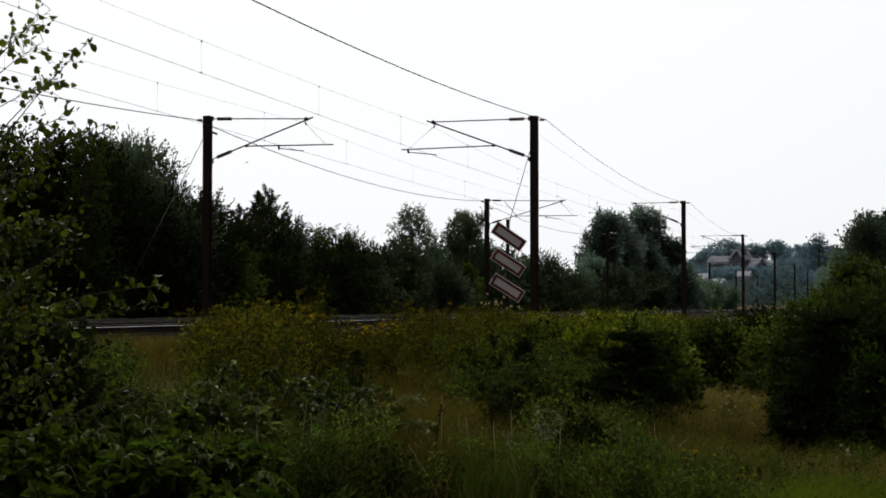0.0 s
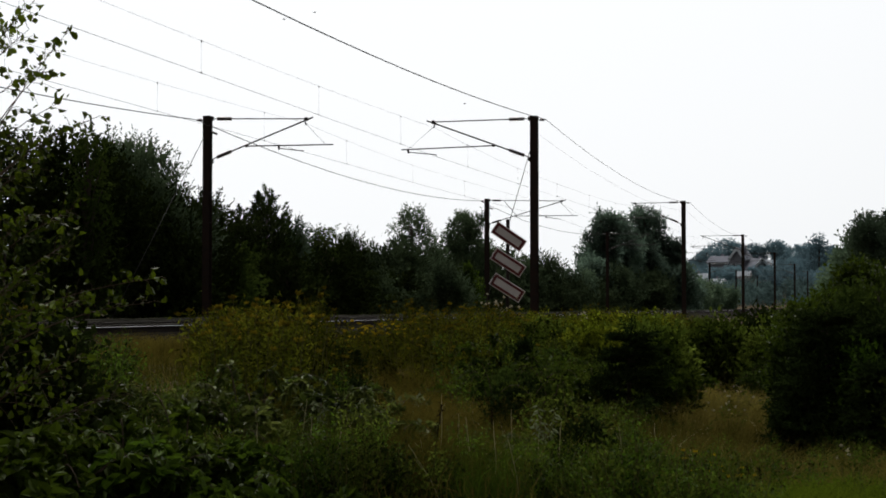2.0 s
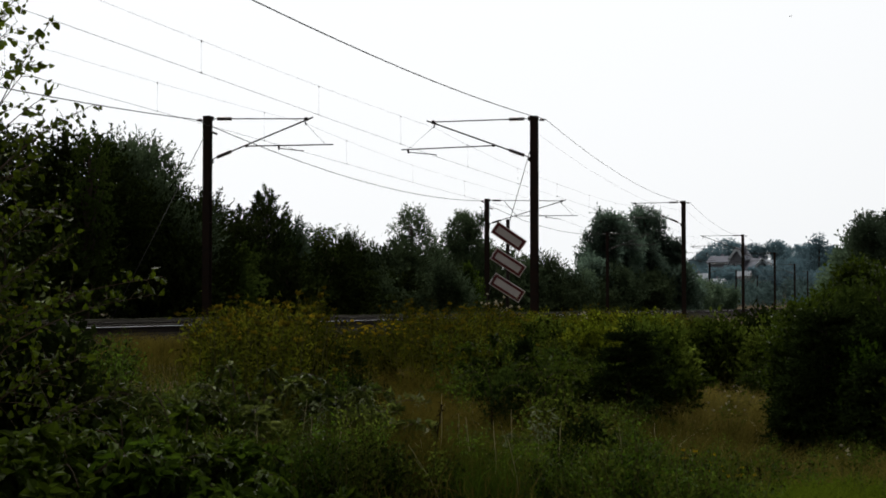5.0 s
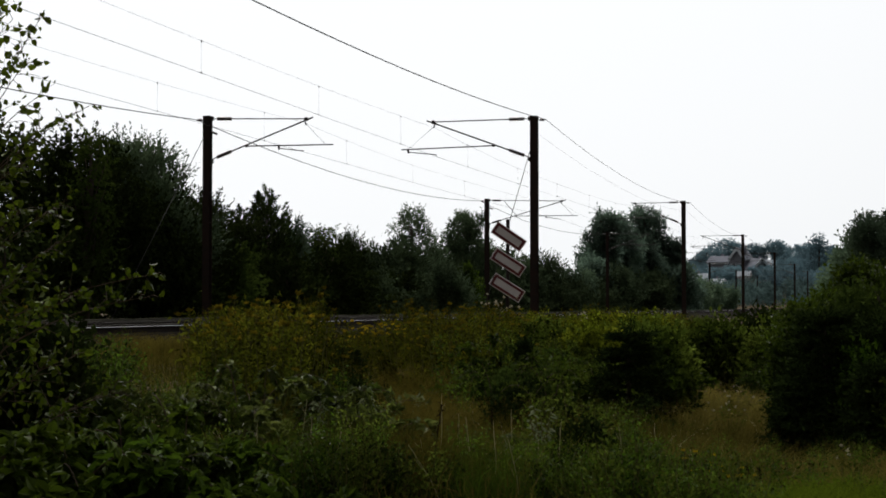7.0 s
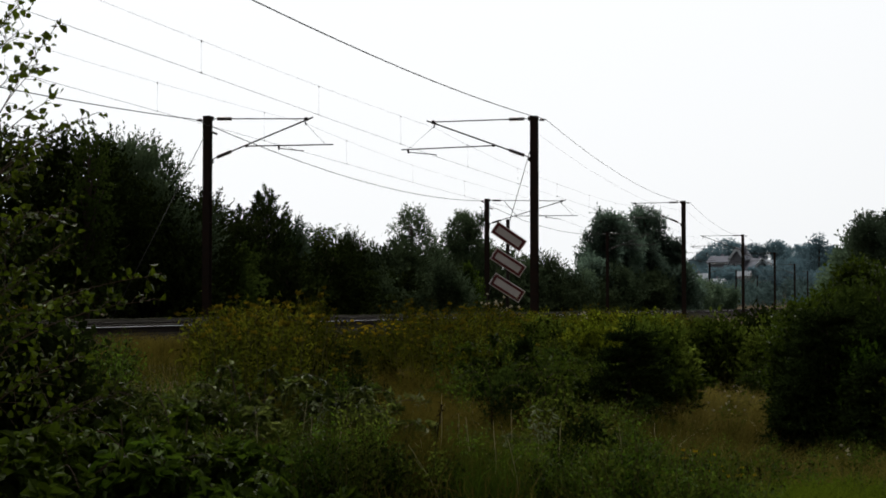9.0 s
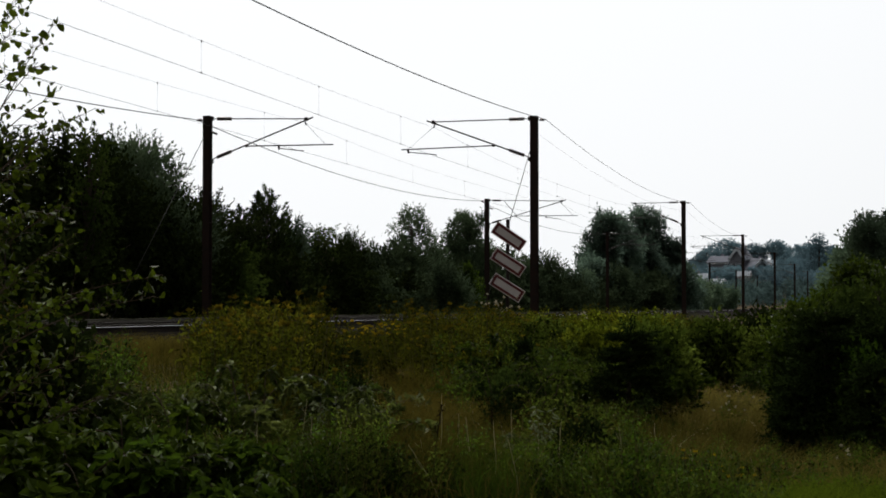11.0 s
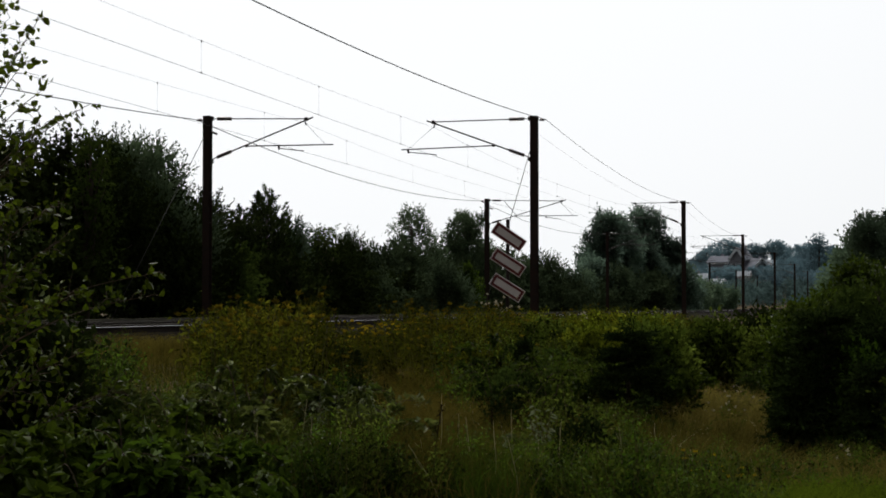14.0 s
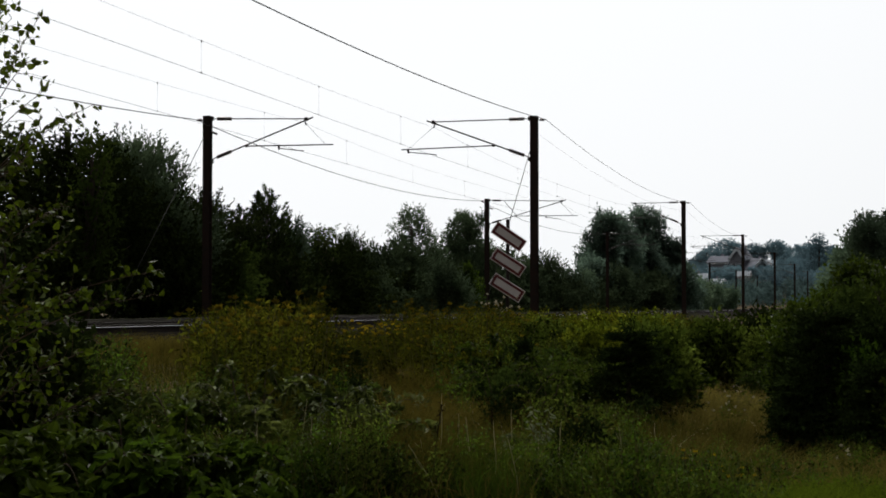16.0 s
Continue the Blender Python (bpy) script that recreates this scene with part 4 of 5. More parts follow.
# ---- the bank: herbs, brambles, bushes and grass ----
def stalk_shape(r, height, flower, leaf, per, spread, leaf_w):
    """One stalk: arrays of its stem, its leaves and its flower head."""
    a = r.uniform(0, 6.28)
    b = np.array([math.cos(a), math.sin(a), 0]) * r.uniform(0, spread)
    h = height * r.uniform(0.78, 1.06)
    tip = b * 1.5 + np.array([r.normal() * 0.07, r.normal() * 0.07, h])
    mid = (b + tip) / 2 + r.normal(scale=0.03, size=3)
    stem = tube([b + (0, 0, -0.05), mid, tip], [0.006, 0.005, 0.003], 4)
    t = r.uniform(0.1, 0.97, per)[:, None]
    p = (1 - t) ** 2 * b + 2 * t * (1 - t) * mid + t * t * tip
    # short side shoots carry the leaves outward
    p = p + r.normal(scale=0.065, size=p.shape) * (1, 1, 0.6)
    d = r.normal(size=(per, 3)) + (0, 0, 0.35)
    size = leaf * r.uniform(0.6, 1.3, per) * (1.25 - 0.6 * t[:, 0])
    blade = leaves(p, d, size, size * leaf_w, r)
    head = None
    if flower:
        m = 22
        d = np.concatenate([r.normal(scale=0.95, size=(m, 2)), np.ones((m, 1))], 1)
        v, f = leaves(np.repeat(tip[None] - (0, 0, 0.03), m, 0), d, r.uniform(0.035, 0.075, m), r.uniform(0.014, 0.026, m), r)
        f = f.copy()
        f[:, 0] = 0                      # the rays of an umbel spring from one point
        head = (v, f)
    return stem, blade, head


HERB = {True: dict(height=1.0, flower=True, leaf=0.095, per=52, spread=0.24, leaf_w=0.36), False: dict(height=0.75, flower=False, leaf=0.072, per=66, spread=0.2, leaf_w=0.45)}


def herb_model(r, height, mat_leaf, flower, name, label, group, stalks=4, mat_flower=None):
    plant = thing(name, label, "plant", None, group)
    for i in range(stalks):
        stem, blade, head = stalk_shape(r, **{**HERB[flower], "height": height})
        stalk = part("stalk", mesh_of("stalk", *stem), M_STEM, plant)
        part("foliage", mesh_of("foliage", *blade), mat_leaf, stalk)
        if flower and i != 1:
            part("flower_head", mesh_of("flower_head", *head), mat_flower or M_FLOWER, stalk)
    return plant


def herb_stuff(places, r, flower, mat_leaf, names, labels):
    """Many weeds past counting, joined: stalks, leaves and flower heads."""
    models = [[stalk_shape(r, **HERB[flower]) for _ in range(4)] for _ in range(8)]
    out = ([], [], [])
    for x, y, size in places:
        ang = r.uniform(0, 6.28)
        c, s_ = math.cos(ang) * size, math.sin(ang) * size
        turn = np.array([[c, s_, 0], [-s_, c, 0], [r.normal() * 0.1, r.normal() * 0.1, size]])
        move = np.array([x, y, float(ground_z(x, y))])
        for j, shape in enumerate(models[r.integers(8)]):
            for k in range(3 if flower and j < (2 if x / y < 0.0 else 1) and x / y < 0.055 else 2):
                out[k].append((shape[k][0] @ turn + move, shape[k][1]))
    for k, mat in enumerate((M_STEM, mat_leaf, M_FLOWER)):
        if out[k]:
            tagged(part(names[k], mesh_of(names[k], *joined(out[k])), mat), labels[k], "weeds", kind="stuff")


def in_view(x, y, margin=0.02):
    return abs(x / y) < 0.268 + margin


def bramble(x, y, top, half, r, name="bramble_bush", label="tangled bramble bush with arching leafy stems", mat=None, leaf=0.1, canes=26, per=26, flat=0.35):
    z = float(ground_z(x, y))
    bush = thing(name, label, "bush", pose(x, y, z), "brambles on the bank")
    h = top - z
    for i in range(canes):
        a = r.uniform(0, 6.28)
        reach = half * r.uniform(0.3, 1.1)
        hh = h * r.uniform(0.5, 1.0)
        b = np.array([r.normal() * half * 0.25, r.normal() * half * 0.25, -0.03])
        e = b + np.array([math.cos(a) * reach, math.sin(a) * reach, hh * r.uniform(0.35, 0.85)])
        c = (b + e) / 2 + np.array([0, 0, hh * 0.75])
        t = np.linspace(0, 1, 9)[:, None]
        path = (1 - t) ** 2 * b + 2 * t * (1 - t) * c + t * t * e
        cane = part("cane", mesh_of("cane", *tube(path, 0.007 - 0.004 * t[:, 0], 4)), M_TWIG, bush)
        lf = []
        t = r.uniform(0.2, 1.0, per)[:, None]
        p = (1 - t) ** 2 * b + 2 * t * (1 - t) * c + t * t * e
        d = r.normal(size=(per, 3)) * (1, 1, 0.5)
        for k in range(3):
            dd = unit(d + r.normal(scale=0.55, size=d.shape) + (0, 0, -0.1))
            size = leaf * r.uniform(0.6, 1.2, per)
            lf.append(leaves(p + unit(d) * leaf * 0.4, dd, size, size * 0.62, r, y < 14, flat=flat))
        part("foliage", mesh_of("foliage", *joined(lf)), mat or M_LEAF_BRAMBLE, cane)
    return bush


def spray(x, y, r, canes, leaf, mat, label):
    """A bramble whose long canes arch over and carry pairs of broad drooping leaves. canes: reach across, reach in depth, height."""
    z = float(ground_z(x, y))
    bush = thing("bramble_spray", label, "bush", pose(x, y, z), "brambles on the bank")
    for cx, cy, h in canes:
        h *= 0.7
        b, e = np.array([r.normal() * 0.06, r.normal() * 0.06, -0.03]), np.array([cx, cy, h * 0.72])
        c = np.array([cx * 0.45, cy * 0.45, h * 1.32])
        t = np.linspace(0, 1, 11)[:, None]
        cane = part("cane", mesh_of("cane", *tube((1 - t) ** 2 * b + 2 * t * (1 - t) * c + t * t * e, 0.007 - 0.0045 * t[:, 0], 5)), M_TWIG, bush)
        ps, ds = [], []
        for q in np.arange(0.3, 1.01, 0.055) + r.normal(scale=0.015, size=13):
            p = (1 - q) ** 2 * b + 2 * q * (1 - q) * c + q * q * e
            along = unit(2 * (1 - q) * (c - b) + 2 * q * (e - c))
            for side in (-1, 1):
                out = unit(np.cross(along, (0, 0, 1.0)) * side + along * 0.5 + (0, 0, -0.25) + r.normal(scale=0.25, size=3))
                if r.random() < 0.3:
                    continue
                for turn in (0.0, 0.7, -0.7):
                    ps.append(p + out * leaf * 0.35)
                    ds.append(unit(out + along * turn + (0, 0, -0.1)))
        size = leaf * r.uniform(0.6, 1.2, len(ps))
        part("foliage", mesh_of("foliage", *leaves(np.array(ps), np.array(ds), size, size * 0.56, r, True, flat=0.8)), mat, cane)
    return bush


def build_bank():
    r = np.random.default_rng(700)
    yellow = [herb_model(np.random.default_rng(710 + i), 0.85 + 0.06 * i, M_LEAF_HERB, True, "ragwort_plant", "tall weed with fading yellow flower heads", "yellow weeds on the bank") for i in range(5)]
    green = [herb_model(np.random.default_rng(720 + i), 0.55 + 0.1 * i, M_LEAF_LUSH if i % 2 else M_LEAF_SAGE, False, "leafy_weed", "leafy green weed on the railway bank", "green weeds on the bank") for i in range(4)]
    def yellow_size(x, y, u):
        """Where yellow weeds grow, and how tall: they leave a bare stretch and a low stretch of the bank."""
        q = x / y + r.normal(scale=0.007)
        if not in_view(x, y) or -0.25 < q < -0.15 or -0.25 < x / y < -0.146:
            return 0
        low = 0.56 if -0.078 < q < -0.022 else (1.0 if q < -0.02 else 0.84 if q < 0.06 else 0.74)
        patch = 0.5 + 0.5 * noise.noise((x * 0.55, y * 0.4, 3.0))
        return low * (0.66 + 0.74 * patch) * (0.82 + 0.27 * r.random())
    def green_size(x, y, u):
        q = x / y
        if u > -2.4 or (0.13 < q < 0.2 and 16 < y < 33) or (-0.19 < q < -0.145 and y > 14) or (-0.038 < q < 0.004 and y < 22) or (0.0 < q < 0.06 and 14.8 < y < 17.6):
            return 0
        patch = 0.5 + 0.5 * noise.noise((x * 0.8, y * 0.5, 8.0))
        return min(0.95, (0.1 + 1.4 * patch) * (0.7 if q > 0.12 or (-0.125 < q < -0.03 and y > 11.5) else 1.0))
    spots = []
    while len(spots) < 620:
        s, u = 15 + 55 * r.random() ** 1.2, r.uniform(-5.2, -0.8)
        x, y = rail_xy(s, u)
        size = yellow_size(x, y, u)
        if size > 0.45:
            spots.append((x, y, size))
    spots = [p for p in spots if p[0] / p[1] < 0.02 or r.random() < 0.8]
    for i, (x, y, size) in enumerate(spots[:150]):
        ob = yellow[i] if i < 5 else copy_thing(yellow[i % 5], Matrix.Identity(4))
        ob.matrix_world = pose(x, y, float(ground_z(x, y)), r.normal(scale=5), r.normal(scale=5), r.uniform(0, 360))
        ob.scale = [size] * 3
        if y < 27:
            SWAYING.append((ob, 1.0, "weed"))
    herb_stuff([p for p in spots[150:] if p[0] / p[1] > 0.045], r, True, M_LEAF_GOLD, ("weed_stalks", "weed_leaves", "weed_flowers"), ("green stalks of crowded tall weeds", "yellow-green leaves of crowded tall weeds", "fading flower heads of crowded weeds"))
    herb_stuff([p for p in spots[150:] if p[0] / p[1] <= 0.045], r, True, M_LEAF_HERB, ("weed_stalks", "weed_leaves", "weed_flowers"), ("brown-green stalks of crowded tall weeds", "olive leaves of crowded tall weeds", "fading yellow flower heads of crowded weeds"))
    spots = []
    while len(spots) < 520:
        y = 10.8 + 30 * r.random() ** 1.35
        x = y * r.uniform(-0.3, 0.3)
        size = green_size(x, y, rail_su(x, y)[1])
        if size > 0.45:
            spots.append((x, y, size))
    # low before the young fir, and beside the straw hollow
    spots = [(x, y, size * (0.72 if 0.07 < x / y < 0.145 and 14 < y < 19.5 else 0.75 if -0.01 < x / y < 0.05 and y < 15.5 else 1.0)) for x, y, size in spots]
    for i, (x, y, size) in enumerate(spots[:140]):
        ob = green[i] if i < 4 else copy_thing(green[i % 4], Matrix.Identity(4))
        ob.matrix_world = pose(x, y, float(ground_z(x, y)), r.normal(scale=7), r.normal(scale=7), r.uniform(0, 360))
        ob.scale = [size] * 3
    herb_stuff(spots[140:330], r, False, M_LEAF_LUSH, ("herb_stalks", "herb_leaves"), ("thin stalks of crowded green weeds", "green leaves of crowded weeds"))
    herb_stuff(spots[330:], r, False, M_LEAF_SAGE, ("herb_stalks", "herb_leaves"), ("thin stalks of crowded olive weeds", "olive leaves of crowded weeds"))
    fresh = [herb_model(np.random.default_rng(730 + i), 0.95 + 0.05 * i, M_LEAF_HERB, True, "ragwort_plant", "weed with bright yellow flower heads", "yellow weeds on the bank", 5, M_FRESH_FLOWER) for i in range(2)]
    for i in range(14):
        x, y = -1.5 + 0.07 * i + r.normal(scale=0.05), 27.5 + r.normal(scale=0.8)
        ob = copy_thing(fresh[i % 2], Matrix.Identity(4)) if i > 1 else fresh[i]
        ob.matrix_world = pose(x, y, float(ground_z(x, y)), 0, 0, 50 * i)
        ob.scale = [r.uniform(0.62, 0.76)] * 3
    # a close clump of tall weeds; ballast-shoulder growth coloured dark for shade there
    clump, shoulder = [], []
    while len(clump) < 70:
        s, u = r.uniform(17, 30), r.uniform(-4.2, -1.2)
        x, y = rail_xy(s, u)
        if -0.146 < x / y + r.normal(scale=0.006) < -0.078:
            clump.append((x, y, r.uniform(0.68, 0.92)))
    herb_stuff(clump, r, True, M_LEAF_HERB, ("clump_stalks", "clump_leaves", "clump_flowers"), ("stalks of a close clump of weeds", "olive leaves of a close clump of weeds", "fading yellow flower heads of a weed clump"))
    for i in range(620):
        s, u = 15 + 34 * r.random() ** 1.3, r.uniform(-0.4, 1.9)
        shoulder.append((*rail_xy(s, u), r.uniform(0.16, 0.34)))
    for i in range(170):
        shoulder.append((*rail_xy(r.uniform(22, 36), r.uniform(0.5, 1.8)), r.uniform(0.28, 0.42)))
    herb_stuff(shoulder, r, False, M_LEAF_DEEP, ("shoulder_stalks", "shoulder_leaves"), ("thin stalks of low weeds beside the ballast", "low weed leaves coloured dark for the shade beside the ballast"))
    edge = []
    while len(edge) < 130:
        x, y = rail_xy(r.uniform(28, 70), r.uniform(-2.2, 0.2))
        if 0.05 < x / y < 0.17:
            edge.append((x, y, r.uniform(0.55, 0.8)))
    herb_stuff(edge, r, False, M_LEAF_GOLD, ("edge_stalks", "edge_leaves"), ("stalks of weeds at the edge of the ballast", "yellow-green leaves of weeds at the edge of the ballast"))
    patch = []
    while len(patch) < 190:
        y = 12.2 + 10 * r.random() ** 1.3
        x = y * r.uniform(0.12, 0.285)
        patch.append((x, y, r.uniform(0.22, 0.5)))
        if len(patch) > 110:
            y = r.uniform(11.8, 13.8)
            patch[-1] = (y * r.uniform(0.05, 0.2), y, r.uniform(0.3, 0.55))
    herb_stuff(patch[:60], r, False, M_LEAF_SAGE, ("clearing_stalks", "clearing_leaves"), ("thin stalks of low weeds in dry grass", "olive leaves of low weeds in dry grass"))
    herb_stuff(patch[60:], r, False, M_LEAF_LUSH, ("clearing_stalks", "clearing_leaves"), ("thin stalks of low weeds in dry grass", "green leaves of low weeds in dry grass"))
    for i, (x, y, size) in enumerate([(1.98, 12.9, 0.44), (2.04, 13.2, 0.48), (2.2, 12.9, 0.44), (1.94, 12.6, 0.42), (2.1, 12.6, 0.4), (2.28, 12.7, 0.42), (2.34, 13.0, 0.4)]):
        ob = copy_thing(fresh[i % 2], pose(x, y, float(ground_z(x, y)), 0, 0, 70 * i))
        ob.scale = [size] * 3
    front = [(y * q, y, r.uniform(0.4, 0.72)) for y, q in zip(r.uniform(11.3, 13.8, 180), r.uniform(-0.07, 0.17, 180)) if noise.noise((y * q * 1.7, y * 1.1, 5.0)) > 0.02 and not (-0.037 < q < 0.002 and y > 11.9)]
    for chosen, mat, words in (
            ([p for p in front[::2] if p[0] < 0.15], M_LEAF_SAGE, "olive leaves of crowded weeds"),
            ([p for p in front[::2] if p[0] >= 0.15], M_LEAF_BRAMBLE, "dark green leaves of crowded weeds"),
            (front[1::4], M_LEAF_LUSH, "fresh green leaves of crowded weeds"),
            # every fourth weed has its shade put into a darker leaf colour
            (front[3::4], M_LEAF_DARK, "weed leaves coloured dark as if in shade")):
        herb_stuff(chosen, r, False, mat, ("front_stalks", "front_leaves"), ("thin stalks of crowded weeds", words))
    # brambles in the foreground
    for i, (x, y, top, half) in enumerate([(-1.5, 13.2, -0.12, 0.75), (-0.75, 13.6, -0.3, 0.7), (-2.2, 14.2, -0.2, 0.7), (-0.75, 15.6, -0.55, 0.45), (-1.2, 16.5, -0.3, 0.8), (0.75, 12.6, -0.72, 0.45), (1.3, 13.8, -0.88, 0.45), (2.85, 20.4, -0.25, 0.4), (1.5, 19.6, -0.35, 0.4), (3.15, 24.0, -0.1, 0.6), (0.2, 19.0, -0.3, 0.7), (1.0, 20.5, -0.35, 0.8), (1.9, 18.5, -0.8, 0.5), (-2.6, 17.5, -0.35, 0.6)]):
        b = bramble(x, y, top, half, np.random.default_rng(740 + i), mat=M_LEAF_SHEEN if i < 5 else None, leaf=0.085 if i < 5 else 0.075, canes=16, per=38)
        SWAYING.append((b, 1.0, "bramble"))
    for i, (x, y, canes) in enumerate([
            (-1.62, 13.5, [(-0.5, 0.0, 1.0), (0.3, -0.2, 1.2), (-0.25, 0.3, 1.22), (0.75, 0.1, 1.12), (0.1, -0.4, 0.9), (-0.6, 0.3, 0.7)]),
            (-0.95, 14.0, [(-0.4, 0.0, 1.1), (0.35, 0.1, 1.0), (0.1, -0.4, 0.95), (0.5, -0.2, 0.75), (-0.2, 0.35, 0.9)]),
            (-2.1, 13.0, [(0.4, -0.2, 0.85), (-0.3, 0.2, 0.9), (0.2, 0.3, 0.7), (0.5, 0.0, 0.6)]),
            (-1.2, 12.2, [(0.4, 0.0, 0.62), (-0.4, 0.1, 0.66), (0.1, -0.3, 0.5), (0.7, 0.2, 0.52)]),
            (0.72, 14.2, [(0.3, 0.0, 0.56), (-0.2, -0.1, 0.62), (0.1, 0.3, 0.5)])]):
        SWAYING.append((spray(x, y, np.random.default_rng(1400 + i), canes, 0.082 if i < 3 else 0.07, M_LEAF_SHEEN, "arching bramble with broad leaves, pale sheen in their colour"), 1.0, "bramble"))
    # mounds of bramble and scrub over the rest of the bank
    mats = (M_LEAF_BRAMBLE, M_LEAF_LUSH, M_LEAF_MID, M_LEAF_DARK, M_LEAF_SAGE)
    words = ("tangled bramble mound on the bank", "fresh green scrub mound on the bank", "olive scrub mound on the bank", "dark scrub mound on the bank", "grey-green scrub mound on the bank")
    made = 0
    while made < 62:
        y = 14.5 + 17 * r.random()
        x = y * r.uniform(-0.2, 0.27)
        u = rail_su(x, y)[1]
        if u > -5.0 or (-0.21 < x / y < -0.14) or (0.125 < x / y < 0.205 and y < 30) or (0.07 < x / y < 0.15 and y < 22.5) or (x / y > 0.18 and y < 20) or (-0.04 < x / y < 0.01 and y < 22) or (0.0 < x / y < 0.06 and 14.6 < y < 17.6):
            continue
        k = int(r.integers(5))
        if k == 1 and x < 0.4:
            k = 2
        if y > 17 and k == 3:
            k = 4
        top = float(ground_z(x, y)) + r.uniform(0.35, 1.15) * (0.55 if x < 0.4 else 1.0)
        bramble(x, y, top, r.uniform(0.4, 0.85), np.random.default_rng(2000 + made), "scrub_bush" if k else "bramble_bush", words[k], mats[k], r.uniform(0.045, 0.07) if y < 23 else r.uniform(0.06, 0.09), 13, 58 if y < 23 else 38)
        made += 1
    # seed heads and dry stalks that stand out singly
    def seed_plant(x, y, h, k):
        q = np.random.default_rng(850 + k)
        ob = thing("seeding_weed", "thin weed with fluffy white seed heads", "plant", pose(x, y, float(ground_z(x, y))), "seeding weeds")
        for i in range(4):
            tip = np.array([q.normal() * 0.12, q.normal() * 0.12, h * q.uniform(0.75, 1.05)])
            st = part("stalk", mesh_of("stalk", *tube([(0, 0, -0.03), tip * (0.4, 0.4, 0.5), tip], [0.005, 0.004, 0.002], 4)), M_STEM, ob)
            d = q.normal(size=(14, 3))
            v, f = leaves(np.repeat(tip[None], 14, 0), d, 0.022 if y < 40 else 0.05, 0.012 if y < 40 else 0.026, q)
            f = f.copy()
            f[:, 0] = 0
            part("seed_head", mesh_of("seed_head", v, f), M_SEED, st)
            b = q.uniform(0.15, 0.85, 9)[:, None]
            part("foliage", mesh_of("foliage", *leaves(b * tip, q.normal(size=(9, 3)), 0.08, 0.025, q)), M_LEAF_HERB, st)
    for k, (x, y, h) in enumerate([(1.35, 46.0, 1.15), (1.15, 45.0, 1.2), (1.6, 47.0, 1.1), (1.5, 45.5, 1.25), (1.9, 46.5, 1.1), (2.0, 46.0, 1.2), (3.4, 20.5, 0.35), (3.75, 21.5, 0.4), (4.1, 23.0, 0.4), (3.2, 18.6, 0.4), (4.25, 18.8, 0.5), (3.6, 14.6, 0.42), (3.4, 42.0, 0.85), (3.6, 41.0, 0.8), (3.9, 42.0, 0.8), (3.75, 40.0, 0.75)]):
        seed_plant(x, y, h, k)
    for k, (x, y, h) in enumerate([(0.85, 13.0, 0.62), (1.2, 12.6, 0.5), (0.1, 13.4, 0.55), (-0.05, 13.0, 0.7), (1.45, 13.4, 0.6), (2.0, 13.2, 0.5), (-0.6, 12.8, 0.5), (2.6, 13.6, 0.4), (0.55, 14.0, 0.6)] + [(-1.5 + 0.17 * i, 12.1 + 0.7 * math.sin(4 * i), 0.45 + 0.15 * math.sin(7 * i)) for i in range(14)]):
        q = np.random.default_rng(880 + k)
        ob = thing("dry_stalk", "bare dry stalk standing among the weeds", "plant", pose(x, y, float(ground_z(x, y))), "dry stalks")
        tip = np.array([q.normal() * 0.1, q.normal() * 0.05, h])
        st = part("stalk", mesh_of("stalk", *tube([(0, 0, -0.03), tip * 0.5 + (0.02, 0, 0), tip], [0.0036, 0.003, 0.0016], 5)), M_BLEACHED, ob)
        for j in range(3):
            b = tip * (0.5 + 0.15 * j)
            part("side_twig", mesh_of("side_twig", *tube([b, b + (q.normal() * 0.04, 0.02, 0.06)], [0.0016, 0.001], 4)), M_BLEACHED, st)
    # pale woolly weeds, and the dark seed spikes of dock
    for k, (x, y, h, n) in enumerate([(0.84, 13.9, 0.62, 4), (0.72, 13.7, 0.46, 3), (1.38, 13.3, 0.34, 2), (-0.75, 15.8, 0.5, 3), (-0.6, 15.4, 0.42, 2), (-0.95, 16.2, 0.48, 3), (-0.36, 16.8, 0.4, 2)] + [(-1.75 + 0.16 * i + 0.09 * math.sin(5 * i), 13.4 + 1.1 * math.sin(3.1 * i) ** 2, 0.42 + 0.12 * math.sin(2.3 * i), 2) for i in range(9)]):
        q = np.random.default_rng(1850 + k)
        ob = thing("woolly_weed", "pale grey-green weed with drooping woolly leaves", "plant", pose(x, y, float(ground_z(x, y))), "pale weeds")
        for i in range(n):
            tip = np.array([q.normal() * 0.14, q.normal() * 0.1, h * q.uniform(0.8, 1.1)])
            st = part("stalk", mesh_of("stalk", *tube([(0, 0, -0.03), tip * (0.4, 0.4, 0.6), tip], [0.006, 0.005, 0.003], 4)), M_STEM, ob)
            t = np.linspace(0.45, 1.0, 22)[:, None]
            d = q.normal(size=(22, 3)) * (1, 1, 0.3) + (0, 0, -0.5)
            size = q.uniform(0.03, 0.085, 22)
            part("foliage", mesh_of("foliage", *leaves(t * tip, d, size, size * 0.34, q, True)), M_PALE, st)
        if k < 3:
            SWAYING.append((ob, 2.0, "weed"))
    for k, (x, y, lean, h) in enumerate([(-0.13, 12.6, 0.12, 0.62), (1.42, 12.7, -0.05, 0.45), (0.42, 15.2, 0.03, 0.45), (-0.62, 12.4, 0.03, 0.4), (2.36, 12.9, 0.01, 0.42), (2.47, 12.9, -0.01, 0.42)]):
        q = np.random.default_rng(1880 + k)
        ob = thing("dock_plant", "dead dock stalk with dark brown seed clusters", "plant", pose(x, y, float(ground_z(x, y))), "dock stalks")
        tip = np.array([lean, 0.0, h])
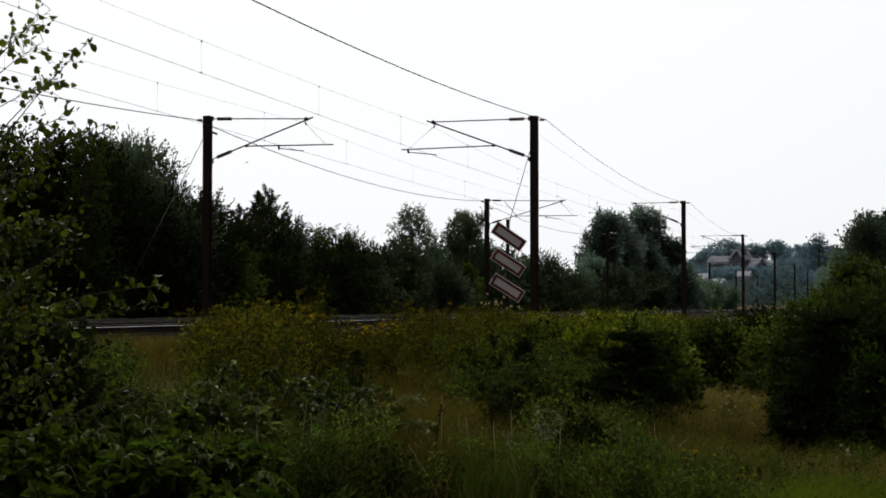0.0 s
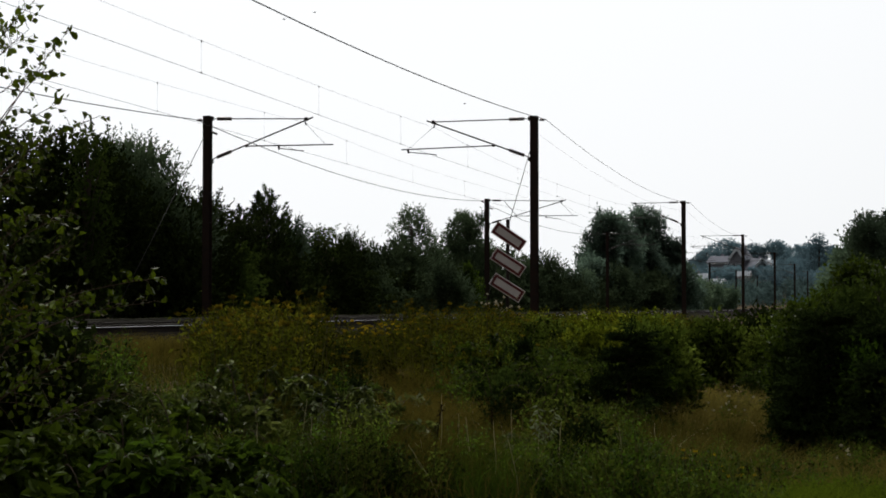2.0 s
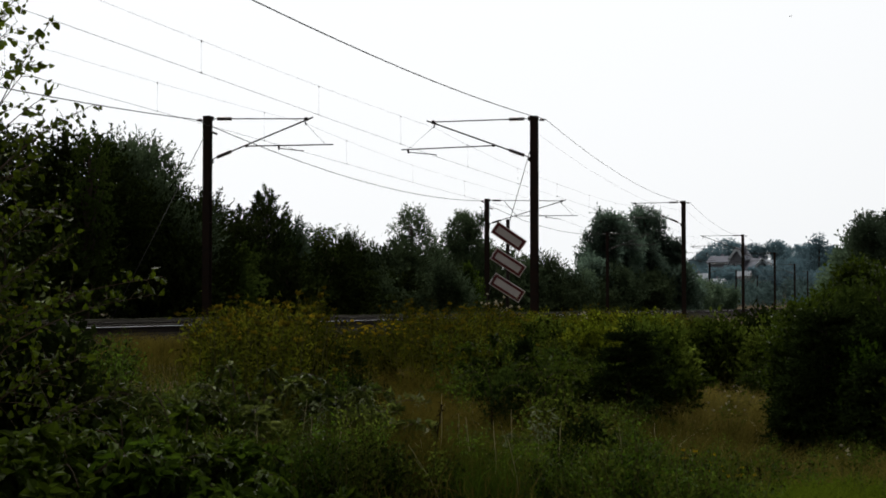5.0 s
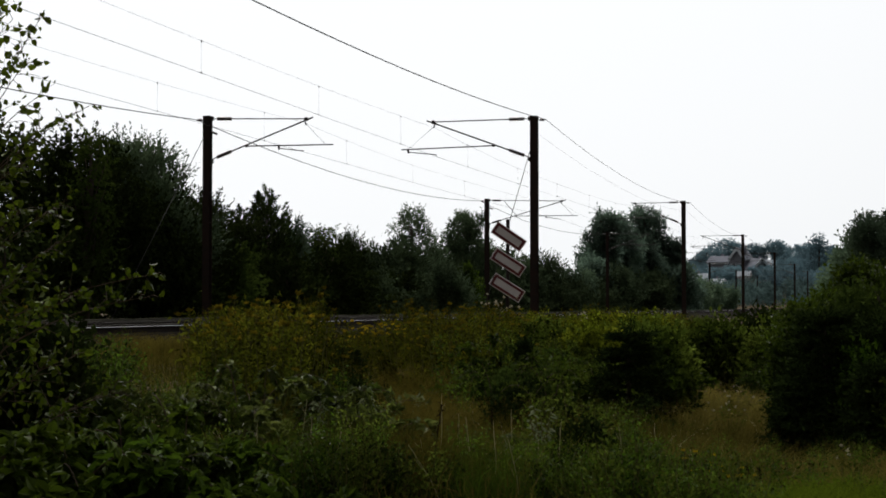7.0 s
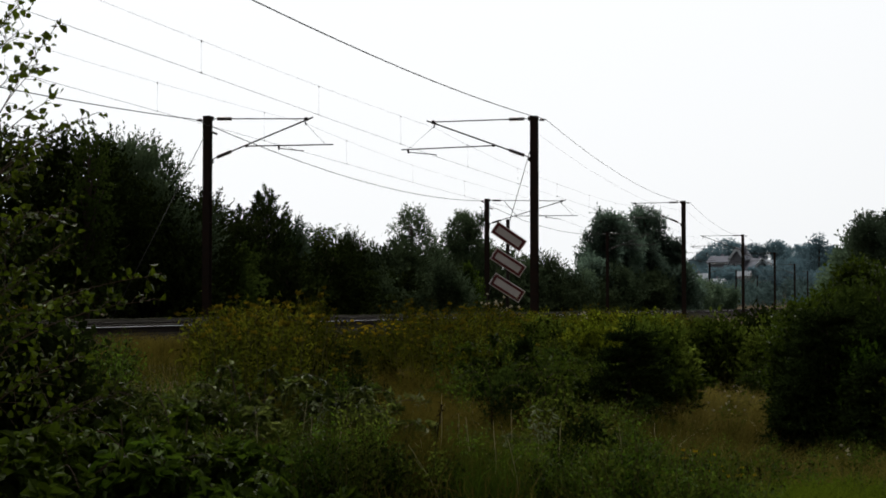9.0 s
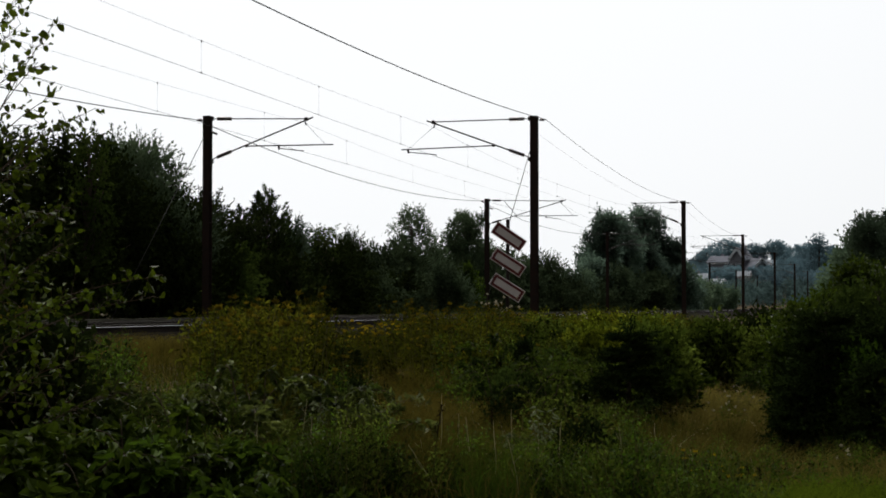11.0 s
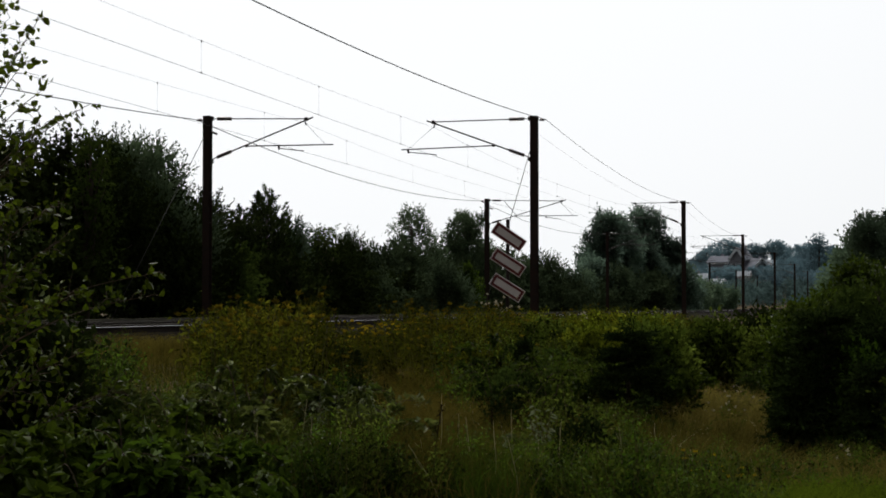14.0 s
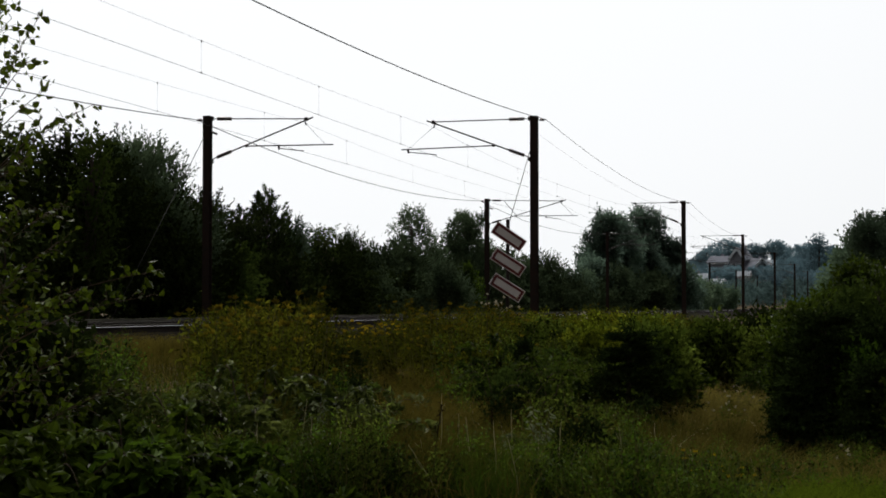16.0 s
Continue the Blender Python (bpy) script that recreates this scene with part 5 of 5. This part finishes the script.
        st = part("stalk", mesh_of("stalk", *tube([(0, 0, -0.03), tip * 0.5 + (0.015, 0, 0), tip], [0.007, 0.006, 0.003], 5)), M_DOCK, ob)
        t = np.repeat(np.linspace(0.35, 1.0, 11) + q.normal(scale=0.01, size=11), 12)[:, None]
        p = t * tip + q.normal(scale=0.01, size=(132, 3))
        part("seed_spike", mesh_of("seed_spike", *leaves(p, q.normal(size=(132, 3)), 0.018, 0.013, q)), M_DOCK, st)
    # dark bushes and saplings; several low ones stand in for shaded hollows
    bushes = [
        (4.1, 17.7, 0.26, 0.46, "bush", 0.06, 2300, M_LEAF_DEEP, "dense dark green bush on the rough grass"),
        (3.98, 18.0, 0.2, 0.34, "bush", 0.06, 1600, M_LEAF_DEEP, "dense dark green bush beside a small clearing"),
        (3.66, 17.0, -0.3, 0.18, "bush", 0.05, 700, M_LEAF_DEEP, "dark side growth of a bush"),
        (4.55, 15.9, -0.25, 0.3, "bush", 0.055, 900, M_LEAF_SAGE, "olive low bush before darker ones"),
        (4.95, 18.6, 0.95, 0.45, "bush", 0.06, 1500, M_LEAF_BRAMBLE, "taller green bush behind dark ones"),
        (4.6, 18.3, 0.6, 0.48, "bush", 0.06, 2600, M_LEAF_MID, "tall dense olive bush with ragged top"),
        (5.15, 18.0, 0.45, 0.48, "bush", 0.06, 2300, M_LEAF_DEEP, "dense dark bush with ragged top"),
        (4.5, 16.8, -0.2, 0.42, "bush", 0.06, 1600, M_LEAF_DEEP, "dark low bush at the edge of the grass"),
        (4.9, 16.5, 0.0, 0.45, "bush", 0.06, 1800, M_LEAF_BRAMBLE, "green low bush at the edge of the grass"),
        (4.0, 18.6, 0.46, 0.42, "bush", 0.055, 1900, M_LEAF_BRAMBLE, "yellow-green bush rising behind darker ones"),
        # brighter leaf colour here stands for boughs that catch the light
        (4.25, 16.6, -0.02, 0.28, "bush", 0.055, 1000, M_LEAF_LUSH, "lighter green growth put for lit boughs of a dark bush"),
        (1.16, 16.4, -0.72, 0.34, "bush", 0.05, 1300, M_LEAF_DARK, "low bush coloured dark as a shaded weed hollow"),
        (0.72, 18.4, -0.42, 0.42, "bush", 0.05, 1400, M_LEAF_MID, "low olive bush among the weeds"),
        (1.72, 15.6, -1.0, 0.24, "bush", 0.045, 500, M_LEAF_DARK, "low bush coloured dark as a shady gap in the weeds"),
        (0.95, 13.3, -0.86, 0.3, "bush", 0.045, 1000, M_LEAF_DARK, "low bush coloured dark as a shady gap in the weeds"),
        (-0.98, 17.6, -0.5, 0.36, "bush", 0.05, 1200, M_LEAF_DARK, "low bush coloured dark as shade beside the straw hollow"),
        (-1.5, 22.0, -0.3, 0.4, "bush", 0.055, 1200, M_LEAF_DARK, "low bush coloured dark as shade under the yellow weeds"),
        (0.55, 21.6, -0.28, 0.4, "bush", 0.055, 1200, M_LEAF_HERB, "yellow-green low bush under the yellow weeds"),
        (2.16, 19.4, 0.06, 0.68, "fir", 0.15, 900, M_NEEDLE, "dark young fir with flat layered boughs among the weeds"),
        (3.98, 17.0, 0.34, 0.62, "fir", 0.15, 1000, M_NEEDLE, "dark young fir at the edge of a small clearing"),
        (4.5, 17.2, 0.2, 0.7, "fir", 0.16, 1100, M_NEEDLE, "tall dark fir with flat layered boughs above rough grass"),
        (5.0, 16.8, 0.4, 0.6, "fir", 0.15, 1000, M_NEEDLE, "dark fir with ragged boughs behind rough grass"),
        (3.7, 16.9, -0.38, 0.5, "fir", 0.14, 700, M_NEEDLE, "low dark fir spreading into a small clearing"),
        (4.3, 16.2, -0.2, 0.5, "fir", 0.14, 800, M_NEEDLE, "low spreading dark fir at the edge of the grass"),
        # three dark bushes added as the shade in gaps between weeds
        (1.18, 14.2, -0.68, 0.26, "bush", 0.045, 900, M_LEAF_DEEP, "small bush added as the dark shade of a weed gap"),
        (0.6, 16.0, -0.6, 0.24, "bush", 0.045, 800, M_LEAF_DEEP, "small bush added as the dark shade of a weed gap"),
        (0.78, 17.4, -0.5, 0.28, "bush", 0.05, 900, M_LEAF_DEEP, "small bush added as the dark shade of a weed gap"),
        (2.72, 20.6, 0.08, 0.34, "bush", 0.07, 1300, M_LEAF_SAGE, "green leafy bush beside a young conifer"),
        (2.5, 27.0, 0.0, 0.55, "bush", 0.065, 1300, M_LEAF_GOLD, "yellow-green bushy weeds on the bank"),
        (3.3, 28.5, 0.06, 0.6, "bush", 0.065, 1400, M_LEAF_SAGE, "olive bushy weeds on the bank"),
        (3.0, 33.0, 0.08, 0.7, "bush", 0.075, 1400, M_LEAF_GOLD, "yellow-green bushy weeds on the bank"),
        (4.3, 35.0, 0.2, 0.75, "bush", 0.075, 1400, M_LEAF_GOLD, "yellow-green bushy weeds on the bank"),
        (1.9, 30.0, 0.02, 0.55, "bush", 0.065, 1300, M_LEAF_SAGE, "olive bushy weeds on the bank"),
        (4.6, 28.0, 0.1, 0.62, "bush", 0.09, 1400, M_LEAF_SAGE, "green round bush on the bank"),
        (5.6, 27.0, 0.1, 0.7, "bush", 0.075, 1500, M_LEAF_SAGE, "olive-green bush on the bank"),
        (6.4, 33.0, 0.25, 0.9, "bush", 0.085, 1700, M_LEAF_DARK, "dark green bush on the bank"),
        # its dark leaves give the shaded hollow behind the brambles
        (-2.35, 9.5, 0.28, 0.4, "bush", 0.06, 2600, M_LEAF_DARK, "dense bush coloured dark as the hollow behind near brambles"),
        (0.98, 20.3, -0.02, 0.24, "pine", 0.1, 240, M_NEEDLE, "small dark conifer sapling among the weeds"),
    ]
    for i, (x, y, h, w, style, leaf, count, mat, words) in enumerate(bushes):
        ob, _ = build_tree("bush" if style == "bush" else "conifer_sapling", words, "bush" if style == "bush" else "conifer", x, y, h, w, mat, np.random.default_rng(780 + i), style, leaf * 1.12 if style == "bush" else leaf, int(count * 0.74) if style == "bush" else count, k=5, group="bushes on the bank")
        if style == "fir":
            SWAYING.append((ob, 0.6, "weed"))
    # grass
    def blades(name, n, place, height, width, mat, label):
        x, y = place(n)
        z = ground_z(x, y)
        p = np.stack([x, y, z], 1)
        h = height * r.uniform(0.45, 1.15, len(x))[:, None]
        d = unit(np.concatenate([r.normal(scale=0.32, size=(len(x), 2)), np.ones((len(x), 1))], 1))
        sidev = unit(np.cross(d, r.normal(size=d.shape)))
        bend = np.concatenate([r.normal(scale=0.3, size=(len(x), 2)), -np.full((len(x), 1), 0.12)], 1)
        w = width * r.uniform(0.6, 1.3, len(x))[:, None]
        mid, tip = p + d * h * 0.6, p + d * h + bend * h
        v = np.stack([p - sidev * w, p + sidev * w, mid + sidev * w * 0.7, mid - sidev * w * 0.7, tip + sidev * w * 0.15, tip - sidev * w * 0.15], 1)
        f = np.arange(len(x))[:, None, None] * 6 + np.array([(0, 1, 2, 3), (3, 2, 4, 5)])[None]
        tagged(part(name, mesh_of(name, v.reshape(-1, 3), f.reshape(-1, 4)), mat), label, "grass", kind="stuff")
    def dry_place(n):
        y = 11 + 34 * r.random(n) ** 1.4
        x = y * r.uniform(-0.3, 0.3, n)
        k = (rail_su(x, y)[1] < -0.8) & ((y > 13.6) | (r.random(n) < 0.4))
        return x[k], y[k]
    def track_place(n):
        s, u = 14 + 80 * r.random(n) ** 1.5, np.where(r.random(n) < 0.5, r.uniform(-2.5, 1.35, n), r.uniform(10.0, 12.5, n))
        return rail_xy(s, u)
    def green_place(n):
        y = 10.5 + 1.9 * r.random(n)
        return y * r.uniform(0.18, 0.3, n), y
    def clearing_place(n):
        y = 12.3 + 13 * r.random(n) ** 1.3
        return y * r.uniform(0.14, 0.29, n), y
    def low_place(n):
        y = 9.5 + 22 * r.random(n) ** 1.5
        x = y * r.uniform(-0.3, 0.3, n)
        k = (rail_su(x, y)[1] < -1.5) & ((y > 11.6) | (x / y > 0.12)) & ~((x / y > 0.145) & (x / y < 0.22) & (y > 15) & (r.random(n) < 0.8))
        return x[k], y[k]
    blades("dry_grass", 24000, dry_place, 0.42, 0.0035, M_DRY, "tangled dry straw-coloured grass on the bank")
    blades("trackside_grass", 24000, track_place, 0.38, 0.006, M_STRAW, "dry grass beside the railway")
    blades("green_grass", 12000, green_place, 0.45, 0.004, M_LAWN, "fresh green grass at the foot of the bank")
    blades("clearing_grass", 12000, clearing_place, 0.42, 0.0045, M_DRY, "dry straw grass of a small clearing on the bank")
    def hollow_place(n):
        y = 11.8 + 10 * r.random(n)
        q = np.where(r.random(n) < 0.62, -0.016 + 0.011 * r.normal(size=n), 0.006 + 0.05 * r.random(n))
        k = (q < 0.006) | ((y > 14.4) & (y < 17.4))
        return (y * q)[k], y[k]
    blades("hollow_grass", 14000, hollow_place, 0.5, 0.004, M_STRAW, "matted brown straw grass in a hollow of the bank")
    def shoulder_place(n):
        y = 21 + 15 * r.random(n)
        x = y * r.uniform(0.04, 0.14, n)
        k = rail_su(x, y)[1] < -1.2
        return x[k], y[k]
    blades("bank_grass", 12000, shoulder_place, 0.62, 0.006, M_GRASS, "tall olive grass among the weeds on the bank")
    def verge_place(n):
        y = 11.3 + 2.6 * r.random(n)
        q = r.uniform(-0.13, 0.18, n)
        k = (np.abs(q + 0.012) > 0.014) & (r.random(n) < 0.75)
        return (y * q)[k], y[k]
    def bleached_place(n):
        y = 11.8 + 9 * r.random(n) ** 1.4
        q = r.uniform(-0.14, 0.2, n)
        k = np.array([noise.noise((a * b * 2.2, b * 1.3, 11.0)) > -0.05 for a, b in zip(q, y)])
        return (y * q)[k], y[k]
    blades("bleached_stems", 650, bleached_place, 0.46, 0.0019, M_BLEACHED, "thin bleached stems among the weeds")
    blades("matted_straw", 9000, bleached_place, 0.5, 0.004, M_STRAW, "brown straw matted among the weeds")
    def edge_place(n):
        y = r.uniform(24.8, 28.3, n)
        return y * r.uniform(-0.205, -0.145, n), y
    blades("edge_grass", 3600, edge_place, 0.5, 0.005, M_STRAW, "brown straw grass at the edge of the ballast")
    blades("verge_grass", 8000, verge_place, 0.52, 0.0042, M_GRASS, "tall green grass along the foot of the bank")
    blades("mixed_grass", 18000, low_place, 0.4, 0.0045, M_GRASS, "green grass among the weeds")


# ---- the shrub close to the camera, in branches that sway ----
def build_near_shrub():
    """A leafy shrub: stems low down, and branches that swing about their forks."""
    r = np.random.default_rng(900)
    shrub = thing("leafy_shrub", "tall leafy shrub with wind-blown branches close by", "shrub", pose(-2.35, 8.0, float(ground_z(-2.35, 8.0))))
    zb = float(ground_z(-2.35, 8.0))
    stems = []
    for i in range(9):
        e = np.array([-0.12 + r.normal(scale=0.1), r.normal(scale=0.2), r.uniform(0.9, 1.7)])
        stems.append(tube([(e[0] * 0.2, e[1] * 0.2, -0.05), e * (0.6, 0.6, 0.55), e], [0.022, 0.016, 0.008], 6))
    part("stem", mesh_of("stem", *joined(stems), True), M_TWIG, shrub)
    # branches: fork (x, z over rail level), tip (x, z), depth, leaves, fullness, swing
    plan = [
        (-2.38, 0.78, -2.0, 1.775, 0.0, 40, 0.075, "tip"),
        (-2.4, 0.95, -2.06, 1.6, 0.25, 15, 0.17, "tip"),
        (-2.4, 0.9, -1.97, 1.42, 0.1, 15, 0.16, "tip"),
        (-2.45, 1.0, -2.0, 1.52, -0.2, 15, 0.15, "tip"),
        (-2.45, 1.1, -2.08, 1.75, -0.1, 15, 0.16, "tip"),
        (-2.35, 0.8, -1.75, 1.33, 0.0, 22, 0.1, "low"),
        (-2.4, 0.75, -1.9, 1.22, 0.15, 36, 0.15, "low"),
        (-2.4, 0.6, -1.95, 1.05, -0.1, 40, 0.15, "low"),
        (-2.5, 1.2, -2.12, 1.95, 0.2, 26, 0.16, "tip"),
        (-2.4, 0.4, -1.9, 0.9, 0.2, 42, 0.14, "low"),
        (-2.35, 0.2, -1.85, 0.68, 0.1, 36, 0.16, "mid"),
        (-2.2, 0.25, -1.38, 0.52, 0.05, 16, 0.07, "mid"),
        (-2.2, 0.15, -1.5, 0.42, 0.3, 20, 0.09, "mid"),
        (-2.2, 0.0, -1.75, 0.4, -0.1, 40, 0.2, "mid"),
        (-2.2, -0.2, -1.7, 0.12, -0.2, 42, 0.22, "mid"),
        (-2.2, -0.4, -1.6, -0.05, 0.2, 42, 0.22, "mid"),
        (-2.4, 0.0, -2.05, 0.5, -0.2, 40, 0.2, "mid"),
        (-2.45, 0.3, -2.1, 0.85, 0.3, 54, 0.18, "low"),
    ]
    for i, (x0, z0, x1, z1, dy, n, full, swing) in enumerate(plan):
        a = np.array([0.0, 0, 0])
        e = np.array([x1 - x0, r.normal(scale=0.12), z1 - z0])
        mid = e / 2 + np.array([-0.06, 0, 0.07])
        t = np.linspace(0, 1, 9)[:, None]
        path = (1 - t) ** 2 * a + 2 * t * (1 - t) * mid + t * t * e
        tw = [tube(path, 0.0055 - 0.0043 * t[:, 0], 5)]
        ps, ds = [], []
        for j in range(int(n * (0.95 if swing == "tip" else 0.9))):
            q = r.uniform(0.15, 1.0) if j > 5 else 1.0 - 0.05 * j
            b = (1 - q) ** 2 * a + 2 * q * (1 - q) * mid + q * q * e
            along = unit(e)
            way = unit(along * 0.7 + r.normal(size=3) * 0.75)
            ell = full * (1.3 - 0.9 * q) * r.uniform(0.4, 1.4) + 0.02
            tip = b + way * ell
            tw.append(tube([b, (b + tip) / 2 + (0, 0, 0.01), tip], [0.0018, 0.0014, 0.0008], 3))
            m = 1 + int(ell / 0.05) if q < 0.9 else 2
            for k in range(m):
                qq = (k + 1) / m
                ps.append(b + way * ell * qq)
                ds.append(unit(way * 0.5 + r.normal(size=3) * 0.7 + (0, 0, -0.25)))
        ps, ds = np.array(ps), np.array(ds)
        size = r.uniform(0.024, 0.05, len(ps))
        lf = leaves(ps, ds, size, size * 0.78, r, True)
        branch = part("branch", mesh_of("branch", *joined(tw)), M_TWIG, shrub)
        base = (x0 + 2.35, dy, z0 - zb)
        branch.location = base
        part("leaves", mesh_of("leaves", *lf), M_LEAF_NEAR, branch)
        SWAYING.append((branch, base, swing))
    # the bushy low growth in front of it
    low = [(-2.05, 8.6, -0.2, 0.45), (-1.65, 9.0, -0.1, 0.5), (-2.2, 7.9, 0.0, 0.5), (-1.3, 8.6, -0.35, 0.45), (-1.8, 10.2, -0.12, 0.5), (-2.4, 10.0, 0.0, 0.5), (-0.9, 9.4, -0.6, 0.45), (-0.4, 9.9, -0.72, 0.45), (0.3, 10.4, -0.8, 0.4), (-1.4, 10.6, -0.3, 0.5)]
    for i, (x, y, top, half) in enumerate(low):
        b = bramble(x, y, top, half, np.random.default_rng(930 + i), "bramble_bush", "lush bramble with broad leaves close to the camera", (M_LEAF_BRAMBLE, M_LEAF_LUSH)[i % 2], 0.092, 14, 32, flat=0.5)
        SWAYING.append((b, 0.8, "bramble"))
    for i, (x, y, canes) in enumerate([
            (-2.1, 8.6, [(0.5, -0.2, 1.05), (0.3, -0.4, 0.8), (0.75, 0.0, 0.85), (-0.1, -0.3, 0.95), (0.15, 0.1, 1.2)]),
            (-1.75, 9.2, [(0.5, -0.1, 0.9), (-0.3, -0.3, 0.75), (0.2, -0.4, 0.6), (0.6, 0.2, 0.75), (-0.1, 0.2, 1.05)]),
            (-2.3, 9.6, [(0.4, 0.0, 1.2), (0.1, -0.2, 1.3), (0.6, 0.1, 1.0), (-0.2, 0.0, 1.1)]),
            (-1.3, 9.6, [(0.4, 0.0, 0.62), (-0.3, -0.2, 0.7), (0.2, -0.3, 0.5)])]):
        SWAYING.append((spray(x, y, np.random.default_rng(1500 + i), canes, 0.085, M_LEAF_BRAMBLE, "arching bramble cane with broad shiny leaves"), 0.8, "bramble"))


# ---- birds ----
def build_birds():
    birds = []
    for i in range(3):
        bird = thing("bird", "small dark bird flying across the sky", "bird", None, "birds")
        pts = [(-0.1, 0, 0), (-0.05, 0, 0.0), (0.03, 0, 0.01), (0.09, 0, 0.015), (0.12, 0, 0.012)]
        part("body", mesh_of("body", *tube(pts, [0.006, 0.022, 0.03, 0.02, 0.006], 6), True), M_BIRD, bird)
        part("tail", mesh_of("tail", [(-0.09, -0.012, 0), (-0.09, 0.012, 0), (-0.17, 0.03, 0.004), (-0.17, -0.03, 0.004)], [(0, 1, 2, 3)]), M_BIRD, bird)
        for s in (-1, 1):
            w = part("wing", mesh_of("wing", [(0.05, 0, 0.012), (-0.02, 0, 0.012), (-0.05, s * 0.13, 0.02), (0.03, s * 0.12, 0.02), (-0.05, s * 0.23, 0.015), (-0.02, s * 0.22, 0.015)], [(0, 1, 2, 3), (3, 2, 4, 5)]), M_BIRD, bird)
        bird.scale = (0.52, 0.52, 0.52)
        birds.append(bird)
    return birds


build_ground()
build_railway()
build_overhead()
build_boards()
build_far_trees()
build_hill()
build_bank()
build_near_shrub()
BIRDS = build_birds()

# sway of the branches in degrees from their rest, second by second
TIP = [(0.0, 14.3), (0.5, 10.2), (1.0, 11.6), (1.5, 11.6), (2.0, 7.9), (2.5, 7.9), (3.0, 8.9), (3.5, 5.4), (4.0, 0.7), (5.2, 3.0), (6.5, 4.0), (7.0, 0.5), (7.5, -2.7), (8.0, 1.0), (8.5, 4.0), (9.0, 5.0), (10.2, 4.2), (11.5, 3.5), (12.0, 2.2), (12.5, 2.0), (13.0, 1.2), (13.5, 0.5), (14.0, -0.5), (14.5, 0.2), (15.0, -1.7), (15.5, -1.8), (16.0, 0.0)]


def motions():
    """All that moves: branches and bushes in the wind, and birds."""
    for i, (ob, base, kind) in enumerate(SWAYING):
        if kind in ("tip", "low", "mid"):
            gain = {"tip": 1.0, "low": 0.55, "mid": 0.3}[kind]
            rows = [(t, pose(*base, 1.2 * math.sin(t * 2.1 + i), a * gain + (0 if kind == "tip" else 1.0 * math.sin(t * 2.7 + 1.7 * i)), 0)) for t, a in TIP]
            walk(ob, rows)
        else:
            m = ob.matrix_world.copy()
            amp = base
            rows = []
            for t, a in TIP:
                drift = (a - 4) * {"tree": 0.2, "weed": 0.2}.get(kind, 0.1) * amp
                sign = -1 if kind == "tree" else 1
                rows.append((t, m @ pose(0, 0, 0, (0.5 if kind != "weed" else 1.2) * amp * math.sin(1.3 * t + i), sign * drift + 0.4 * amp * math.sin(1.9 * t + 0.8 * i), 0)))
            walk(ob, rows)
    def fly(bird, t0, x0, z0, speed, climb, y):
        rows = [(t, pose(x0 + speed * (t - t0), y, z0 + climb * (t - t0), 4 * math.sin(9 * t), -6, 0)) for t in np.arange(0.0, 16.01, 1.0)]
        walk(bird, rows)
    fly(BIRDS[0], 0.3, -12.3, 9.9, 4.48, 0.7, 60.0)
    fly(BIRDS[1], 0.3, -13.05, 9.48, 4.27, 0.8, 60.0)
    fly(BIRDS[2], 3.5, 6.73, 9.35, 3.96, 1.07, 60.0)


motions()
